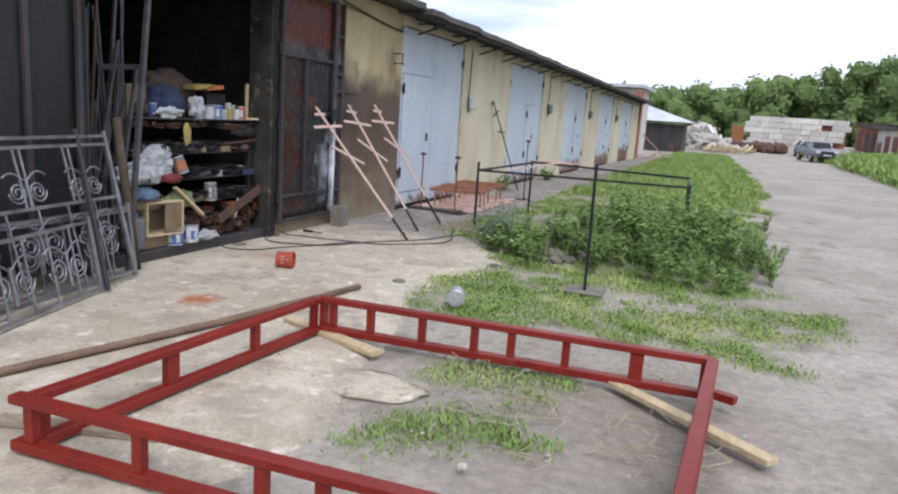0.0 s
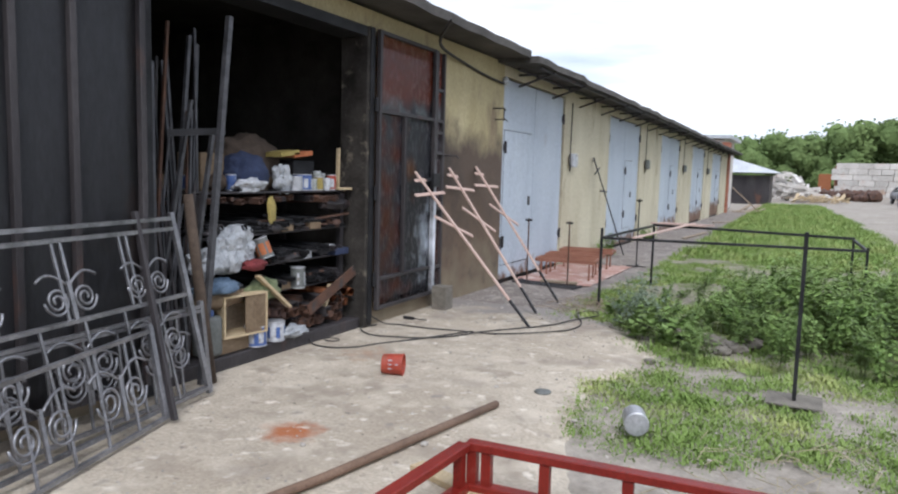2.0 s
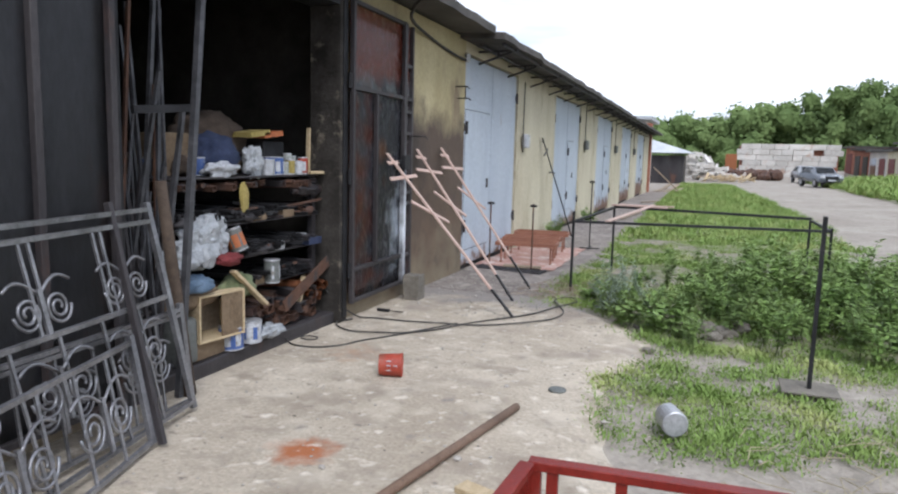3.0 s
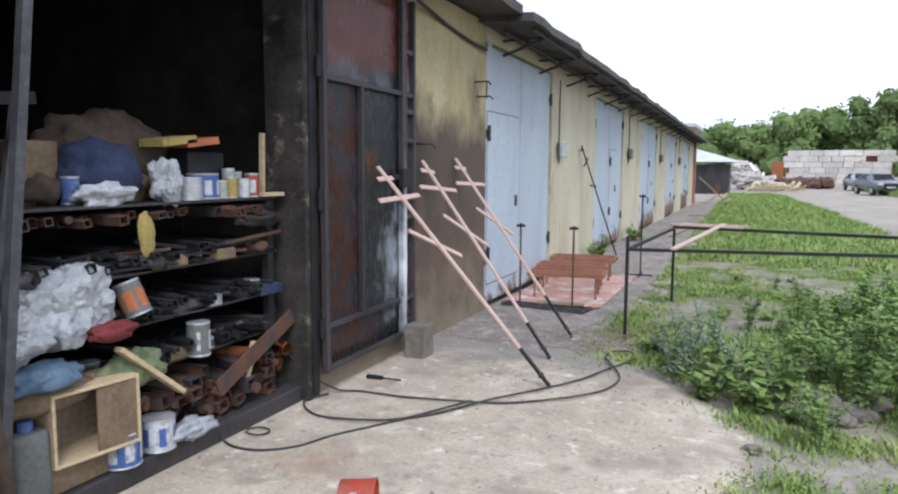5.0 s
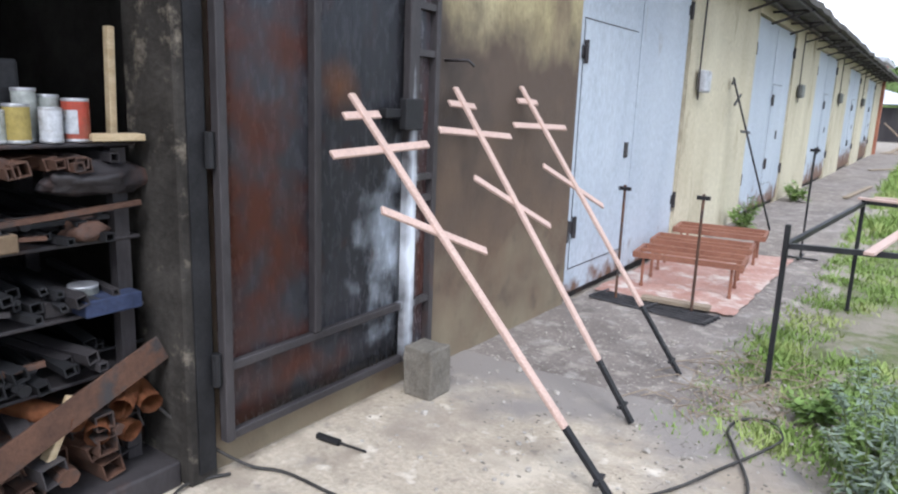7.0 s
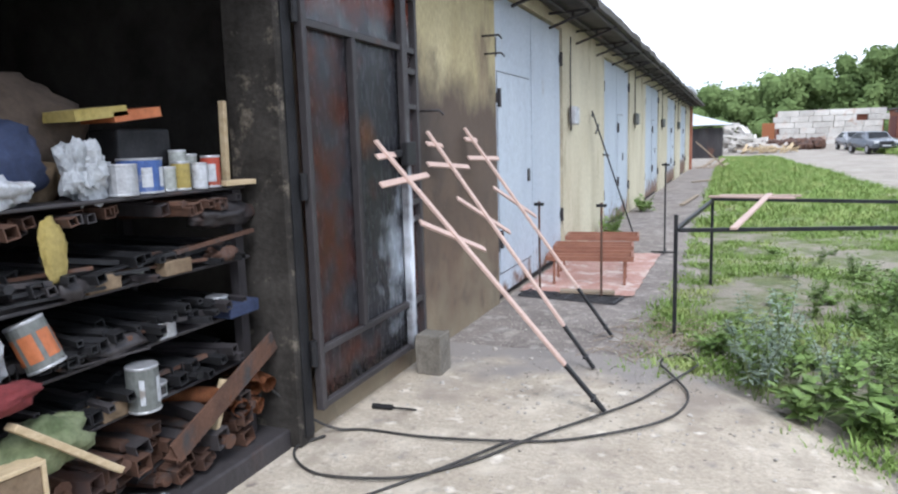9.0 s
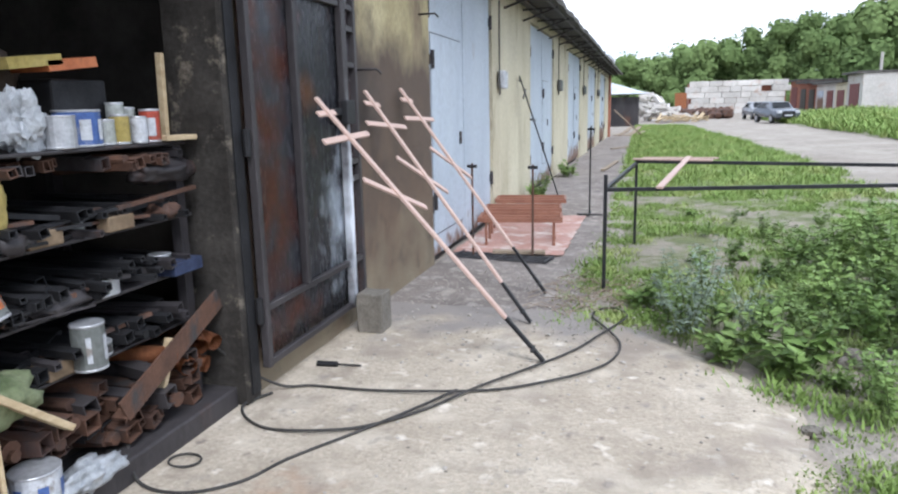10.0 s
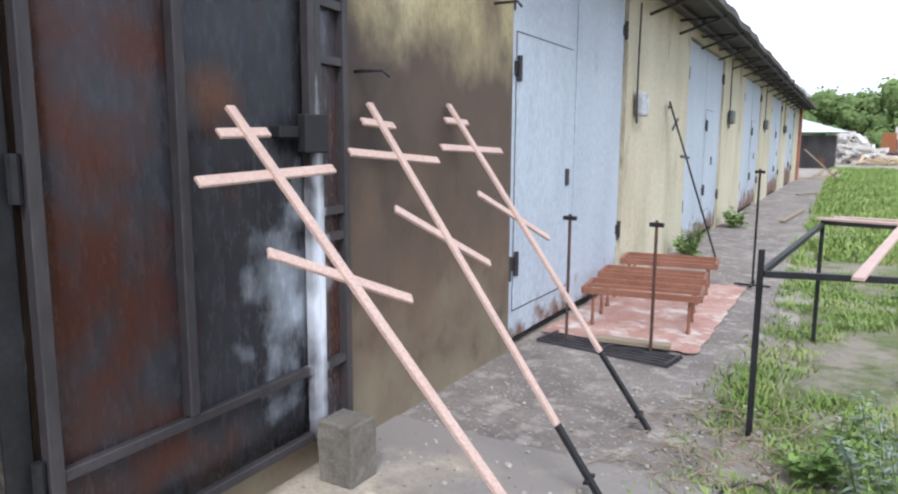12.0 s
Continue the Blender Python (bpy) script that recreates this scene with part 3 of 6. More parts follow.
# steel frame of the opening
jamb = thing("gate_frame", (0, 0, 0), "soot-black steel frame of the workshop opening", "door frame", kind="structure")
jamb.name = "door_frame_open"
for y0, y1, m in ((OPEN_A + 0.003, OPEN_A + 0.12, BLACK_STEEL), (OPEN_B - 0.14, OPEN_B - 0.003, JAMB)):
    bm = bmesh.new()
    box(bm, (-0.28, y0, 0.0), (0.05, y1, OPEN_TOP - 0.003))
    bevelled(bm, 0.01, 1)
    part("jamb", bm, m, jamb)
bm = bmesh.new()
box(bm, (-0.02, OPEN_B - 0.1, 0.05), (0.06, OPEN_B - 0.02, OPEN_TOP))
part("jamb", bm, BLACK_STEEL, jamb)
bm = bmesh.new()
box(bm, (-0.28, OPEN_A + 0.12, OPEN_TOP - 0.1), (0.04, OPEN_B - 0.14, OPEN_TOP - 0.003))
part("header", bm, BLACK_STEEL, jamb)
bm = bmesh.new()
box(bm, (-0.3, OPEN_A + 0.12, -0.05), (-0.01, OPEN_B - 0.14, 0.11))
bevelled(bm, 0.012, 2)
part("threshold", bm, SOOT_STEEL, jamb, "dirty steel threshold")


# ---- crosses that lean on leaf and wall ----
def leaning_cross(foot, top, mat, dark_from=0.74, bars=((0.115, 0.25, 0.0), (0.31, 0.70, 0.0), (0.77, 0.62, 32.0)), w=0.042, label="", tilt=0.0):
    foot, top = Vector(foot), Vector(top)
    t = thing("grave_cross", foot, label or "pale pink primed eight-pointed metal cross with a black stake, leaning", "metal cross", "leaning crosses")
    a = (foot - top)
    length = a.length
    a.normalize()
    y = Vector((0, 1, 0))
    y = (y - a * y.dot(a)).normalized()
    o = top - foot
    bm = bmesh.new()
    beam(bm, o, o + a * length * dark_from, w, 0.02, y)
    bevelled(bm, 0.003, 1)
    part("shaft", bm, mat, t)
    bm = bmesh.new()
    beam(bm, o + a * length * dark_from, o + a * length, w * 0.85, 0.02, y)
    part("stake", bm, BLACK_STEEL, t, "black painted stake")
    bm = bmesh.new()
    beam(bm, o + a * (length - 0.1) - y * 0.05, o + a * (length - 0.1) + y * 0.05, 0.02, 0.014)
    part("anchor_bar", bm, BLACK_STEEL, t)
    n = y.cross(a)
    for s, ln, ang in bars:
        k = math.radians(ang + tilt)
        d = y * math.cos(k) + a * math.sin(k)
        bm = bmesh.new()
        c = o + a * s + n * 0.012
        beam(bm, c - d * ln / 2, c + d * ln / 2, w, 0.016, a)
        bevelled(bm, 0.003, 1)
        part("crossbar", bm, mat, t)
    return t


leaning_cross((1.49, 11.457, 0.012), (0.105, 11.352, 1.632), PINK, 0.835, tilt=0.5)
leaning_cross((1.285, 12.224, 0.012), (0.03, 12.318, 1.693), PINK, 0.83, tilt=2.5)
leaning_cross((1.278, 13.06, 0.012), (0.03, 13.096, 1.726), PINK, 0.775, tilt=1.5)
leaning_cross((0.61, 19.31, 0.01), (0.05, 18.665, 2.033), BLACK_STEEL, label="black painted metal cross leaning on the plaster wall", bars=((0.06, 0.2, 0.0), (0.3, 0.5, 0.0), (0.75, 0.5, 20.0)), w=0.035)


# ---- red truss frame on the ground ----
def truss_side(parent, a, b, h, posts, wide=()):
    a, b = Vector(a), Vector(b)
    d = (b - a).normalized()
    for name, z in (("bottom_chord", 0.045), ("top_chord", h - 0.02)):
        bm = bmesh.new()
        beam(bm, a + Vector((0, 0, z)), b + Vector((0, 0, z)), 0.07, 0.042 if name == "top_chord" else 0.05)
        bevelled(bm, 0.004, 1)
        part(name, bm, RED, parent)
    for i, s in enumerate(posts):
        p = a + (b - a) * s
        bm = bmesh.new()
        beam(bm, p + Vector((0, 0, 0.071)), p + Vector((0, 0, h - 0.042)), 0.045, 0.085 if i in wide else 0.05, d.cross(Vector((0, 0, 1))))
        part("web_post", bm, RED, parent)


frame_t = thing("truss_frame", (0, 0, 0), "dark red primed welded steel truss frame laid on timbers", "steel frame")
truss_side(frame_t, (2.63, 7.58, 0), (5.35, 7.75, 0), 0.285, (0.012, 0.04, 0.15, 0.295, 0.435, 0.53, 0.665, 0.83, 0.98), (7,))
truss_side(frame_t, (2.63, 7.545, 0), (2.51, 5.38, 0), 0.285, (0.02, 0.31, 0.63, 0.98), (2,))
truss_side(frame_t, (2.44, 5.345, 0), (5.3, 5.5, 0), 0.285, (0.035, 0.245, 0.455, 0.55, 0.69, 0.83, 0.98))
truss_side(frame_t, (5.335, 7.715, 0), (5.275, 5.54, 0), 0.29, (0.02, 0.3, 0.6, 0.98))
bm = bmesh.new()
beam(bm, (5.3, 7.78, 0.06), (5.49, 7.7, 0.06), 0.06, 0.05)
part("end_lug", bm, RED, frame_t)

bm = bmesh.new()
tube(bm, [(1.33, 4.9, 0.03), (1.63, 6.1, 0.032), (1.94, 7.3, 0.034), (2.23, 8.88, 0.03)], 0.026, 10)
solid("steel_pipe", bm, PIPE_BROWN, "long rusty brown steel pipe lying on the concrete", "pipe", smooth=True)
for a, b, w, h in (((2.26, 7.72, 0.018), (3.22, 7.37, 0.018), 0.1, 0.036), ((4.75, 7.72, 0.018), (5.68, 7.02, 0.018), 0.09, 0.036)):
    bm = bmesh.new()
    beam(bm, a, b, w, h)
    bevelled(bm, 0.004, 1)
    solid("timber", bm, RAW_WOOD, "sawn pale pine timber under the red frame", "timber", "timbers")
bm = bmesh.new()
beam(bm, (2.1, 5.5, 0.02), (2.9, 5.75, 0.02), 0.09, 0.03)
solid("timber", bm, OLD_WOOD, "weathered grey board under the red frame", "timber", "timbers")


# ---- drying rack of black angle iron ----
rack = thing("bar_rack", (0, 0, 0), "thin black welded steel bar rack standing among weeds", "steel rack")
L_, B_, F_, RB_ = Vector((1.735, 13.3, 0)), Vector((1.937, 15.56, 0)), Vector((4.72, 14.33, 0)), Vector((4.62, 15.55, 0))
for p, z in ((L_, 0.985), (B_, 0.945), (F_, 0.86), (RB_, 0.9)):
    bm = bmesh.new()
    beam(bm, (p.x, p.y, -0.03), (p.x, p.y, z), 0.03, 0.03)
    part("leg", bm, BLACK_STEEL, rack)
for a, b, za, zb, w in ((L_, F_, 0.86, 0.82, 0.032), (B_, RB_, 0.92, 0.88, 0.036), (L_, B_, 0.86, 0.905, 0.03), (F_, RB_, 0.82, 0.86, 0.03)):
    d = (b - a).normalized() * 0.016
    bm = bmesh.new()
    beam(bm, (a.x + d.x, a.y + d.y, za), (b.x - d.x, b.y - d.y, zb), w, w)
    part("rail", bm, BLACK_STEEL, rack)
R_ = Vector((4.07, 10.17, 0))
stand = thing("post_stand", R_, "thin black steel post on a square grey base plate", "post")
bm = bmesh.new()
beam(bm, (0, 0, 0.018), (0, -0.04, 1.27), 0.028, 0.028)
part("post", bm, BLACK_STEEL, stand)
bm = bmesh.new()
box(bm, (-0.19, -0.15, 0.006), (0.19, 0.19, 0.016))
part("base_plate", bm, BLOCK, stand, "square grey base plate")
for a, b in (((1.9, 15.5, 0.952), (2.72, 15.3, 0.952)), ((2.0, 15.65, 0.952), (2.8, 15.6, 0.952)), ((2.16, 13.2, 0.892), (2.5, 15.7, 0.962))):
    bm = bmesh.new()
    beam(bm, a, b, 0.055, 0.02)
    bevelled(bm, 0.003, 1)
    solid("primed_strip", bm, PINK, "pale pink primed flat strip laid across the rack", "metal strip", "strips on the rack")


# ---- wrought grave-fence panels ----
def spiral(c, r, turns, u, v, flip=1, n=26):
    return [Vector(c) + (u * math.cos(flip * k * turns * math.tau / n) + v * math.sin(flip * k * turns * math.tau / n)) * (r * (1 - 0.78 * k / n)) for k in range(n + 1)]


def fence_panel(foot, up, along, width, label, levels, scroll_rows, picket_rows):
    """A leaning panel: foot is its near lower corner, along its bottom rail, up its leaning side; levels are the rails' shares of the height."""
    t = thing("fence_panel", foot, label, "wrought fence", "wrought fence panels")
    u, v = Vector(along).normalized(), Vector(up)
    H = v.length
    v.normalize()

    def bar(name, a, b, w=0.018):
        bm = bmesh.new()
        beam(bm, u * a[0] + v * a[1], u * b[0] + v * b[1], w, w)
        part(name, bm, GREY_STEEL, t)

    bar("post", (0, 0), (0, H + 0.04), 0.032)
    bar("post", (width, 0), (width, H + 0.04), 0.032)
    for z in levels:
        bar("rail", (0.017, z * H), (width - 0.017, z * H), 0.024)
    for lo, hi, step, pair in picket_rows:
        for k in range(1, int(width / step) + 1):
            for x in (k * step - pair, k * step + pair) if pair else (k * step,):
                if x < width - 0.03:
                    bar("picket", (x, lo * H + 0.013), (x, hi * H - 0.013), 0.014)
    for z, size in scroll_rows:
        for k in range(int(width / 0.62) + 1):
            x = 0.36 + k * 0.62
            if x + 2.4 * size > width + 0.1:
                continue
            for side in (-1, 1):
                c = u * (x + side * size * 1.15) + v * z
                bm = bmesh.new()
                tube(bm, spiral(c, size, 2.1, u * side, v, -1, 34), 0.0085, 6)
                part("scroll", bm, GREY_STEEL, t, smooth=True)
                bm = bmesh.new()
                tube(bm, [u * (x + side * (size * 0.15 + size * 2.3 * q)) + v * (z + size * (1.0 + 0.75 * math.sin(q * 2.6))) for q in [k2 / 12 for k2 in range(13)]], 0.0085, 6)
                part("arch", bm, GREY_STEEL, t, smooth=True)
            bar("spindle", (x, z - size * 1.4), (x, z + size * 1.2), 0.02)
    return t


fence_panel((0.56, 7.50, 0.03), (-0.10, -0.03, 0.56), (0.31, -1.0, 0), 1.75, "low grey wrought-iron fence panel with scrolls leaning in front", (0.02, 1.0), ((0.26, 0.105),), ((0.0, 1.0, 0.27, 0),))
fence_panel((0.385, 8.03, 0.03), (-0.13, -0.20, 1.24), (0.2, -1.0, 0), 2.1, "tall grey wrought-iron fence panel with scrolls leaning on the gate leaf", (0.03, 0.58, 0.945, 1.0), ((0.46, 0.10), (0.86, 0.085)), ((0.58, 0.945, 0.5, 0.03), (0.03, 0.58, 0.31, 0)))
fence_panel((0.31, 8.10, 0.03), (-0.05, -0.03, 0.60), (0.1, -1.0, 0), 2.0, "low grey wrought-iron fence panel standing behind the others", (0.03, 0.95, 1.0), ((0.3, 0.09),), ((0.03, 0.95, 0.25, 0),))
bm = bmesh.new()
beam(bm, (0.60, 7.53, 0.02), (0.30, 7.50, 1.33), 0.045, 0.03)
bevelled(bm, 0.004, 1)
solid("steel_bar", bm, SOOT_STEEL, "dark flat steel bar leaning against the wrought fence panels", "steel bar", "standing bars")


# ---- plants ----
def blades(name, spots, label, mat, seed, lo=0.02, hi=0.07, width=0.005):
    """Tufts of bent grass blades at the given spots."""
    rng = random.Random(seed)
    verts, faces = [], []
    for x, y, z, s in spots:
        for _ in range(5):
            a = rng.uniform(0, math.tau)
            h = (lo + (hi - lo) * rng.random() ** 2 * 1.5) * s
            lean = rng.uniform(0.2, 1.3) * h
            w = width * rng.uniform(0.7, 1.5)
            bx, by = x + rng.gauss(0, 0.06), y + rng.gauss(0, 0.06)
            dx, dy = math.cos(a), math.sin(a)
            i = len(verts)
            verts += [(bx - dy * w, by + dx * w, z), (bx + dy * w, by - dx * w, z), (bx + dx * lean * 0.4 + dy * w * 0.8, by + dy * lean * 0.4 - dx * w * 0.8, z + h * 0.6),
                      (bx + dx * lean * 0.4 - dy * w * 0.8, by + dy * lean * 0.4 + dx * w * 0.8, z + h * 0.6), (bx + dx * lean, by + dy * lean, z + h)]
            faces += [(i, i + 1, i + 2, i + 3), (i + 3, i + 2, i + 4)]
    me = bpy.data.meshes.new(name)
    me.from_pydata(verts, [], faces)
    me.materials.append(mat)
    return tagged(new(name, me), label, "grass", kind="stuff")


rng = random.Random(5)


def patchy(x, y, k=0.9):
    return noise.noise(Vector((x * k, y * k, 4.4))) + 0.5 * noise.noise(Vector((x * k * 3, y * k * 3, 9.1)))


def scatter(n, x0, x1, y0, y1, keep, s=1.0):
    out = []
    for _ in range(n):
        x, y = rng.uniform(x0, x1), rng.uniform(y0, y1)
        if keep(x, y):
            k = noise.noise(Vector((x * 3.5, y * 3.5, 6.6)))
            if k > rng.uniform(-0.55, 0.25):
                out.append((x, y, slope(y) - 0.03 + lump(x, y), s * rng.uniform(0.5, 1.2) * (0.75 + 0.8 * max(k, -0.3))))
    return out


def strip_right(y):
    return 5.5 + 0.45 * noise.noise(Vector((y * 0.5, 1, 1))) + 0.25 * noise.noise(Vector((y * 1.7, 4, 1))) - (0.6 if y < 11 else 0) + 0.05 * min(max(0, y - 13), 12) - 0.05 * max(0, y - 28)


def inside(x, y, cx, cy, rx, ry):
    return ((x - cx) / rx) ** 2 + ((y - cy) / ry) ** 2 + 0.9 * patchy(x, y, 2.0) < 1


near = scatter(9000, 2.4, 4.9, 8.5, 11.3, lambda x, y: inside(x, y, 3.4, 9.55, 0.95, 1.05) and x > edge_of_apron(y) - 0.1, 0.6)
near += scatter(11000, 3.2, 6.4, 8.7, 11.6, lambda x, y: patchy(x, y, 1.4) > -0.05, 0.55)
near += scatter(5500, 4.0, 6.1, 8.4, 10.6, lambda x, y: inside(x, y, 5.0, 9.35, 0.85, 0.6), 0.55)
near += scatter(2600, 3.2, 4.9, 7.0, 8.3, lambda x, y: inside(x, y, 4.05, 7.5, 0.6, 0.3), 0.5)
near += scatter(2400, 3.4, 4.8, 5.9, 7.4, lambda x, y: inside(x, y, 4.0 + 0.35 * (y - 6.6), 6.6, 0.3, 0.62), 0.5)
near += scatter(600, 4.2, 4.6, 6.6, 7.1, lambda x, y: patchy(x, y, 4) > 0.1, 0.7)
near += scatter(38000, 1.5, 6.4, 10.6, 20, lambda x, y: max(1.58, edge_of_apron(y)) - 0.12 < x < strip_right(y) + 0.3 * patchy(x, y, 2.2) and patchy(x, y) > -0.05 - 0.2 * (y < 14), 0.9)
near += scatter(2600, 1.4, 2.5, 12.2, 14.2, lambda x, y: patchy(x, y, 2.5) > -0.3, 0.9)
blades("grass_near", near, "fresh green grass tufts growing through the yard", GRASS, 11)
far = scatter(90000, 0.8, 6.8, 20, 62, lambda x, y: 1.55 - 0.012 * (y - 17) < x < strip_right(y) + 0.4 * patchy(x, y, 1.3) and patchy(x, y) > -0.5, 1.3)
blades("grass_far", far, "long green grass strip beside the road", GRASS, 12, 0.03, 0.11, 0.007)
verge = scatter(16000, 11.2, 19, 26, 78, lambda x, y: x > 11.3 + 0.4 * patchy(x, y, 0.3), 1.6)
blades("grass_verge", [(x, y, z + max(0, min(0.64, 0.08 * (x - 11))), s) for x, y, z, s in verge], "green grass verge across the road", GRASS, 13, 0.15, 0.3, 0.03)

# soil under the weeds, slightly proud of the dirt
bm = bmesh.new()
rows = []
for j in range(220):
    y = 10.9 + j * 0.235
    a, b = max(1.64 if y < 17 else 1.64 - 0.012 * (y - 17), edge_of_apron(y) + 0.1) + 0.1 * patchy(3, y, 1.5), strip_right(y) + 0.15 * patchy(9, y, 1.7)
    rows.append([bm.verts.new((a + (b - a) * i / 16, y, slope(y) - 0.045 + lump(a + (b - a) * i / 16, y) + (0.02 if 0 < i < 16 and j > 1 else -0.09))) for i in range(17)])
for p, q in zip(rows, rows[1:]):
    for i in range(16):
        bm.faces.new((p[i], p[i + 1], q[i + 1], q[i]))
solid("ground_weeds", bm, SOIL, "grassy dark soil strip between path and road", "ground", kind="structure", smooth=True)
rows, bm = [], bmesh.new()
for j in range(60):
    y = 24 + j
    a = 11.2 + 0.4 * patchy(5, y, 0.5)
    rows.append([bm.verts.new((a + (19 - a) * i / 10, y, slope(y) + max(-0.05, min(0.64, 0.08 * (a + (19 - a) * i / 10 - 11)) + (0.0 if i else -0.06)))) for i in range(11)])
for p, q in zip(rows, rows[1:]):
    for i in range(10):
        bm.faces.new((p[i], p[i + 1], q[i + 1], q[i]))
solid("ground_verge", bm, SOIL, "grassy bank across the road", "ground", kind="structure", smooth=True)


def weed_mesh(name, seed, height, leaf_len, count, mat, spread=0.3, narrow=0.35):
    r = random.Random(seed)
    t_stem, t_leaf = bmesh.new(), bmesh.new()
    for s in range(7):
        a = r.uniform(0, math.tau)
        tip = Vector((math.cos(a) * spread * r.uniform(0.2, 1), math.sin(a) * spread * r.uniform(0.2, 1), height * r.uniform(0.55, 1)))
        base = Vector((r.gauss(0, 0.04), r.gauss(0, 0.04), 0))
        mid = base.lerp(tip, 0.5) + Vector((0, 0, height * 0.1))
        tube(t_stem, [base, mid, tip], 0.005, 5, 0.002, False)
        for k in range(count // 7):
            q = r.uniform(0.18, 1.0)
            p = base.lerp(mid, q * 2) if q < 0.5 else mid.lerp(tip, q * 2 - 1)
            b = r.uniform(0, math.tau)
            d = Vector((math.cos(b), math.sin(b), r.uniform(-0.15, 0.7))).normalized()
            side = d.cross(Vector((0, 0, 1))).normalized()
            side = (side + Vector((0, 0, r.uniform(-0.5, 0.5)))).normalized()
            ln = leaf_len * r.uniform(0.6, 1.25) * (1.2 - 0.5 * q)
            w = ln * narrow * 0.5
            droop = Vector((0, 0, -ln * r.uniform(0.05, 0.35)))
            v = [t_leaf.verts.new(x) for x in (p, p + d * ln * 0.4 + side * w, p + d * ln + droop, p + d * ln * 0.4 - side * w)]
            t_leaf.faces.new(v)
    t = thing(name, (0, 0, 0), "", "weed")
    part("stem", t_stem, STEM, t)
    part("foliage", t_leaf, mat, t)
    return t


kinds = []
for seed, h, ll, c, m, sp, nr in ((1, 0.75, 0.10, 300, LEAF, 0.34, 0.42), (2, 0.62, 0.085, 320, LEAF, 0.36, 0.5), (3, 0.9, 0.11, 320, LEAF, 0.3, 0.38), (4, 0.75, 0.075, 360, MUGWORT, 0.26, 0.28), (5, 0.35, 0.12, 150, LEAF, 0.25, 0.55)):
    kinds.append(weed_mesh("weed_bush", seed, h, ll, c, m, sp, nr))
labels = ("leafy green weed bush growing beside the rack", "broad-leaved green weed bush", "tall leafy green weed clump", "silvery mugwort clump with narrow leaves", "low leafy green weed rosette")
places = []
r2 = random.Random(21)
for _ in range(1100):
    x, y = r2.uniform(2.1, 6.1), r2.uniform(10.9, 18.0)
    # a dense stand by the road, thinner towards the path and behind it
    dens = math.exp(-(((x - 4.45) / 1.25) ** 2 + ((y - 13.2) / 2.0) ** 2))
    if x > strip_right(y) + 0.45 or x < edge_of_apron(y) + 0.25 or (x < 2.5 and y > 13.7):
        continue
    if r2.random() < dens * 0.5 + (0.2 if y < 13.5 else 0.04) and all((x - a) ** 2 + (y - b) ** 2 > 0.035 for a, b, _k, _s in places):
        if abs(x - R_.x) < 0.3 and abs(y - R_.y) < 0.5:
            continue
        places.append((x, y, r2.choice((0, 0, 1, 1, 2, 4) if dens > 0.3 else (4, 4, 1, 0)), (0.45 + 0.65 * dens) * r2.uniform(0.75, 1.2)))
places += [(2.35, 12.05, 3, 0.85), (2.5, 12.45, 3, 0.95), (2.28, 12.75, 3, 0.8), (2.75, 12.2, 3, 0.75), (2.6, 11.75, 4, 1.0), (2.05, 12.9, 4, 0.7), (2.95, 11.6, 4, 1.1), (2.4, 12.3, 1, 0.6), (3.1, 11.9, 1, 0.8),
           (0.35, 19.0, 0, 0.75), (0.22, 19.3, 4, 1.0), (0.3, 23.2, 4, 1.2), (0.2, 23.5, 1, 0.6)]
used = set()
for x, y, k, s in places:
    m = pose(x, y, slope(y) - 0.05, 0, 0, r2.uniform(0, 360))
    if k in used:
        c = copy_thing(kinds[k], m)
    else:
        c = kinds[k]
        c.matrix_basis = m
        used.add(k)
    c.scale = (s, s, s)
    tagged(c, labels[k], "weed", "weeds in the yard")


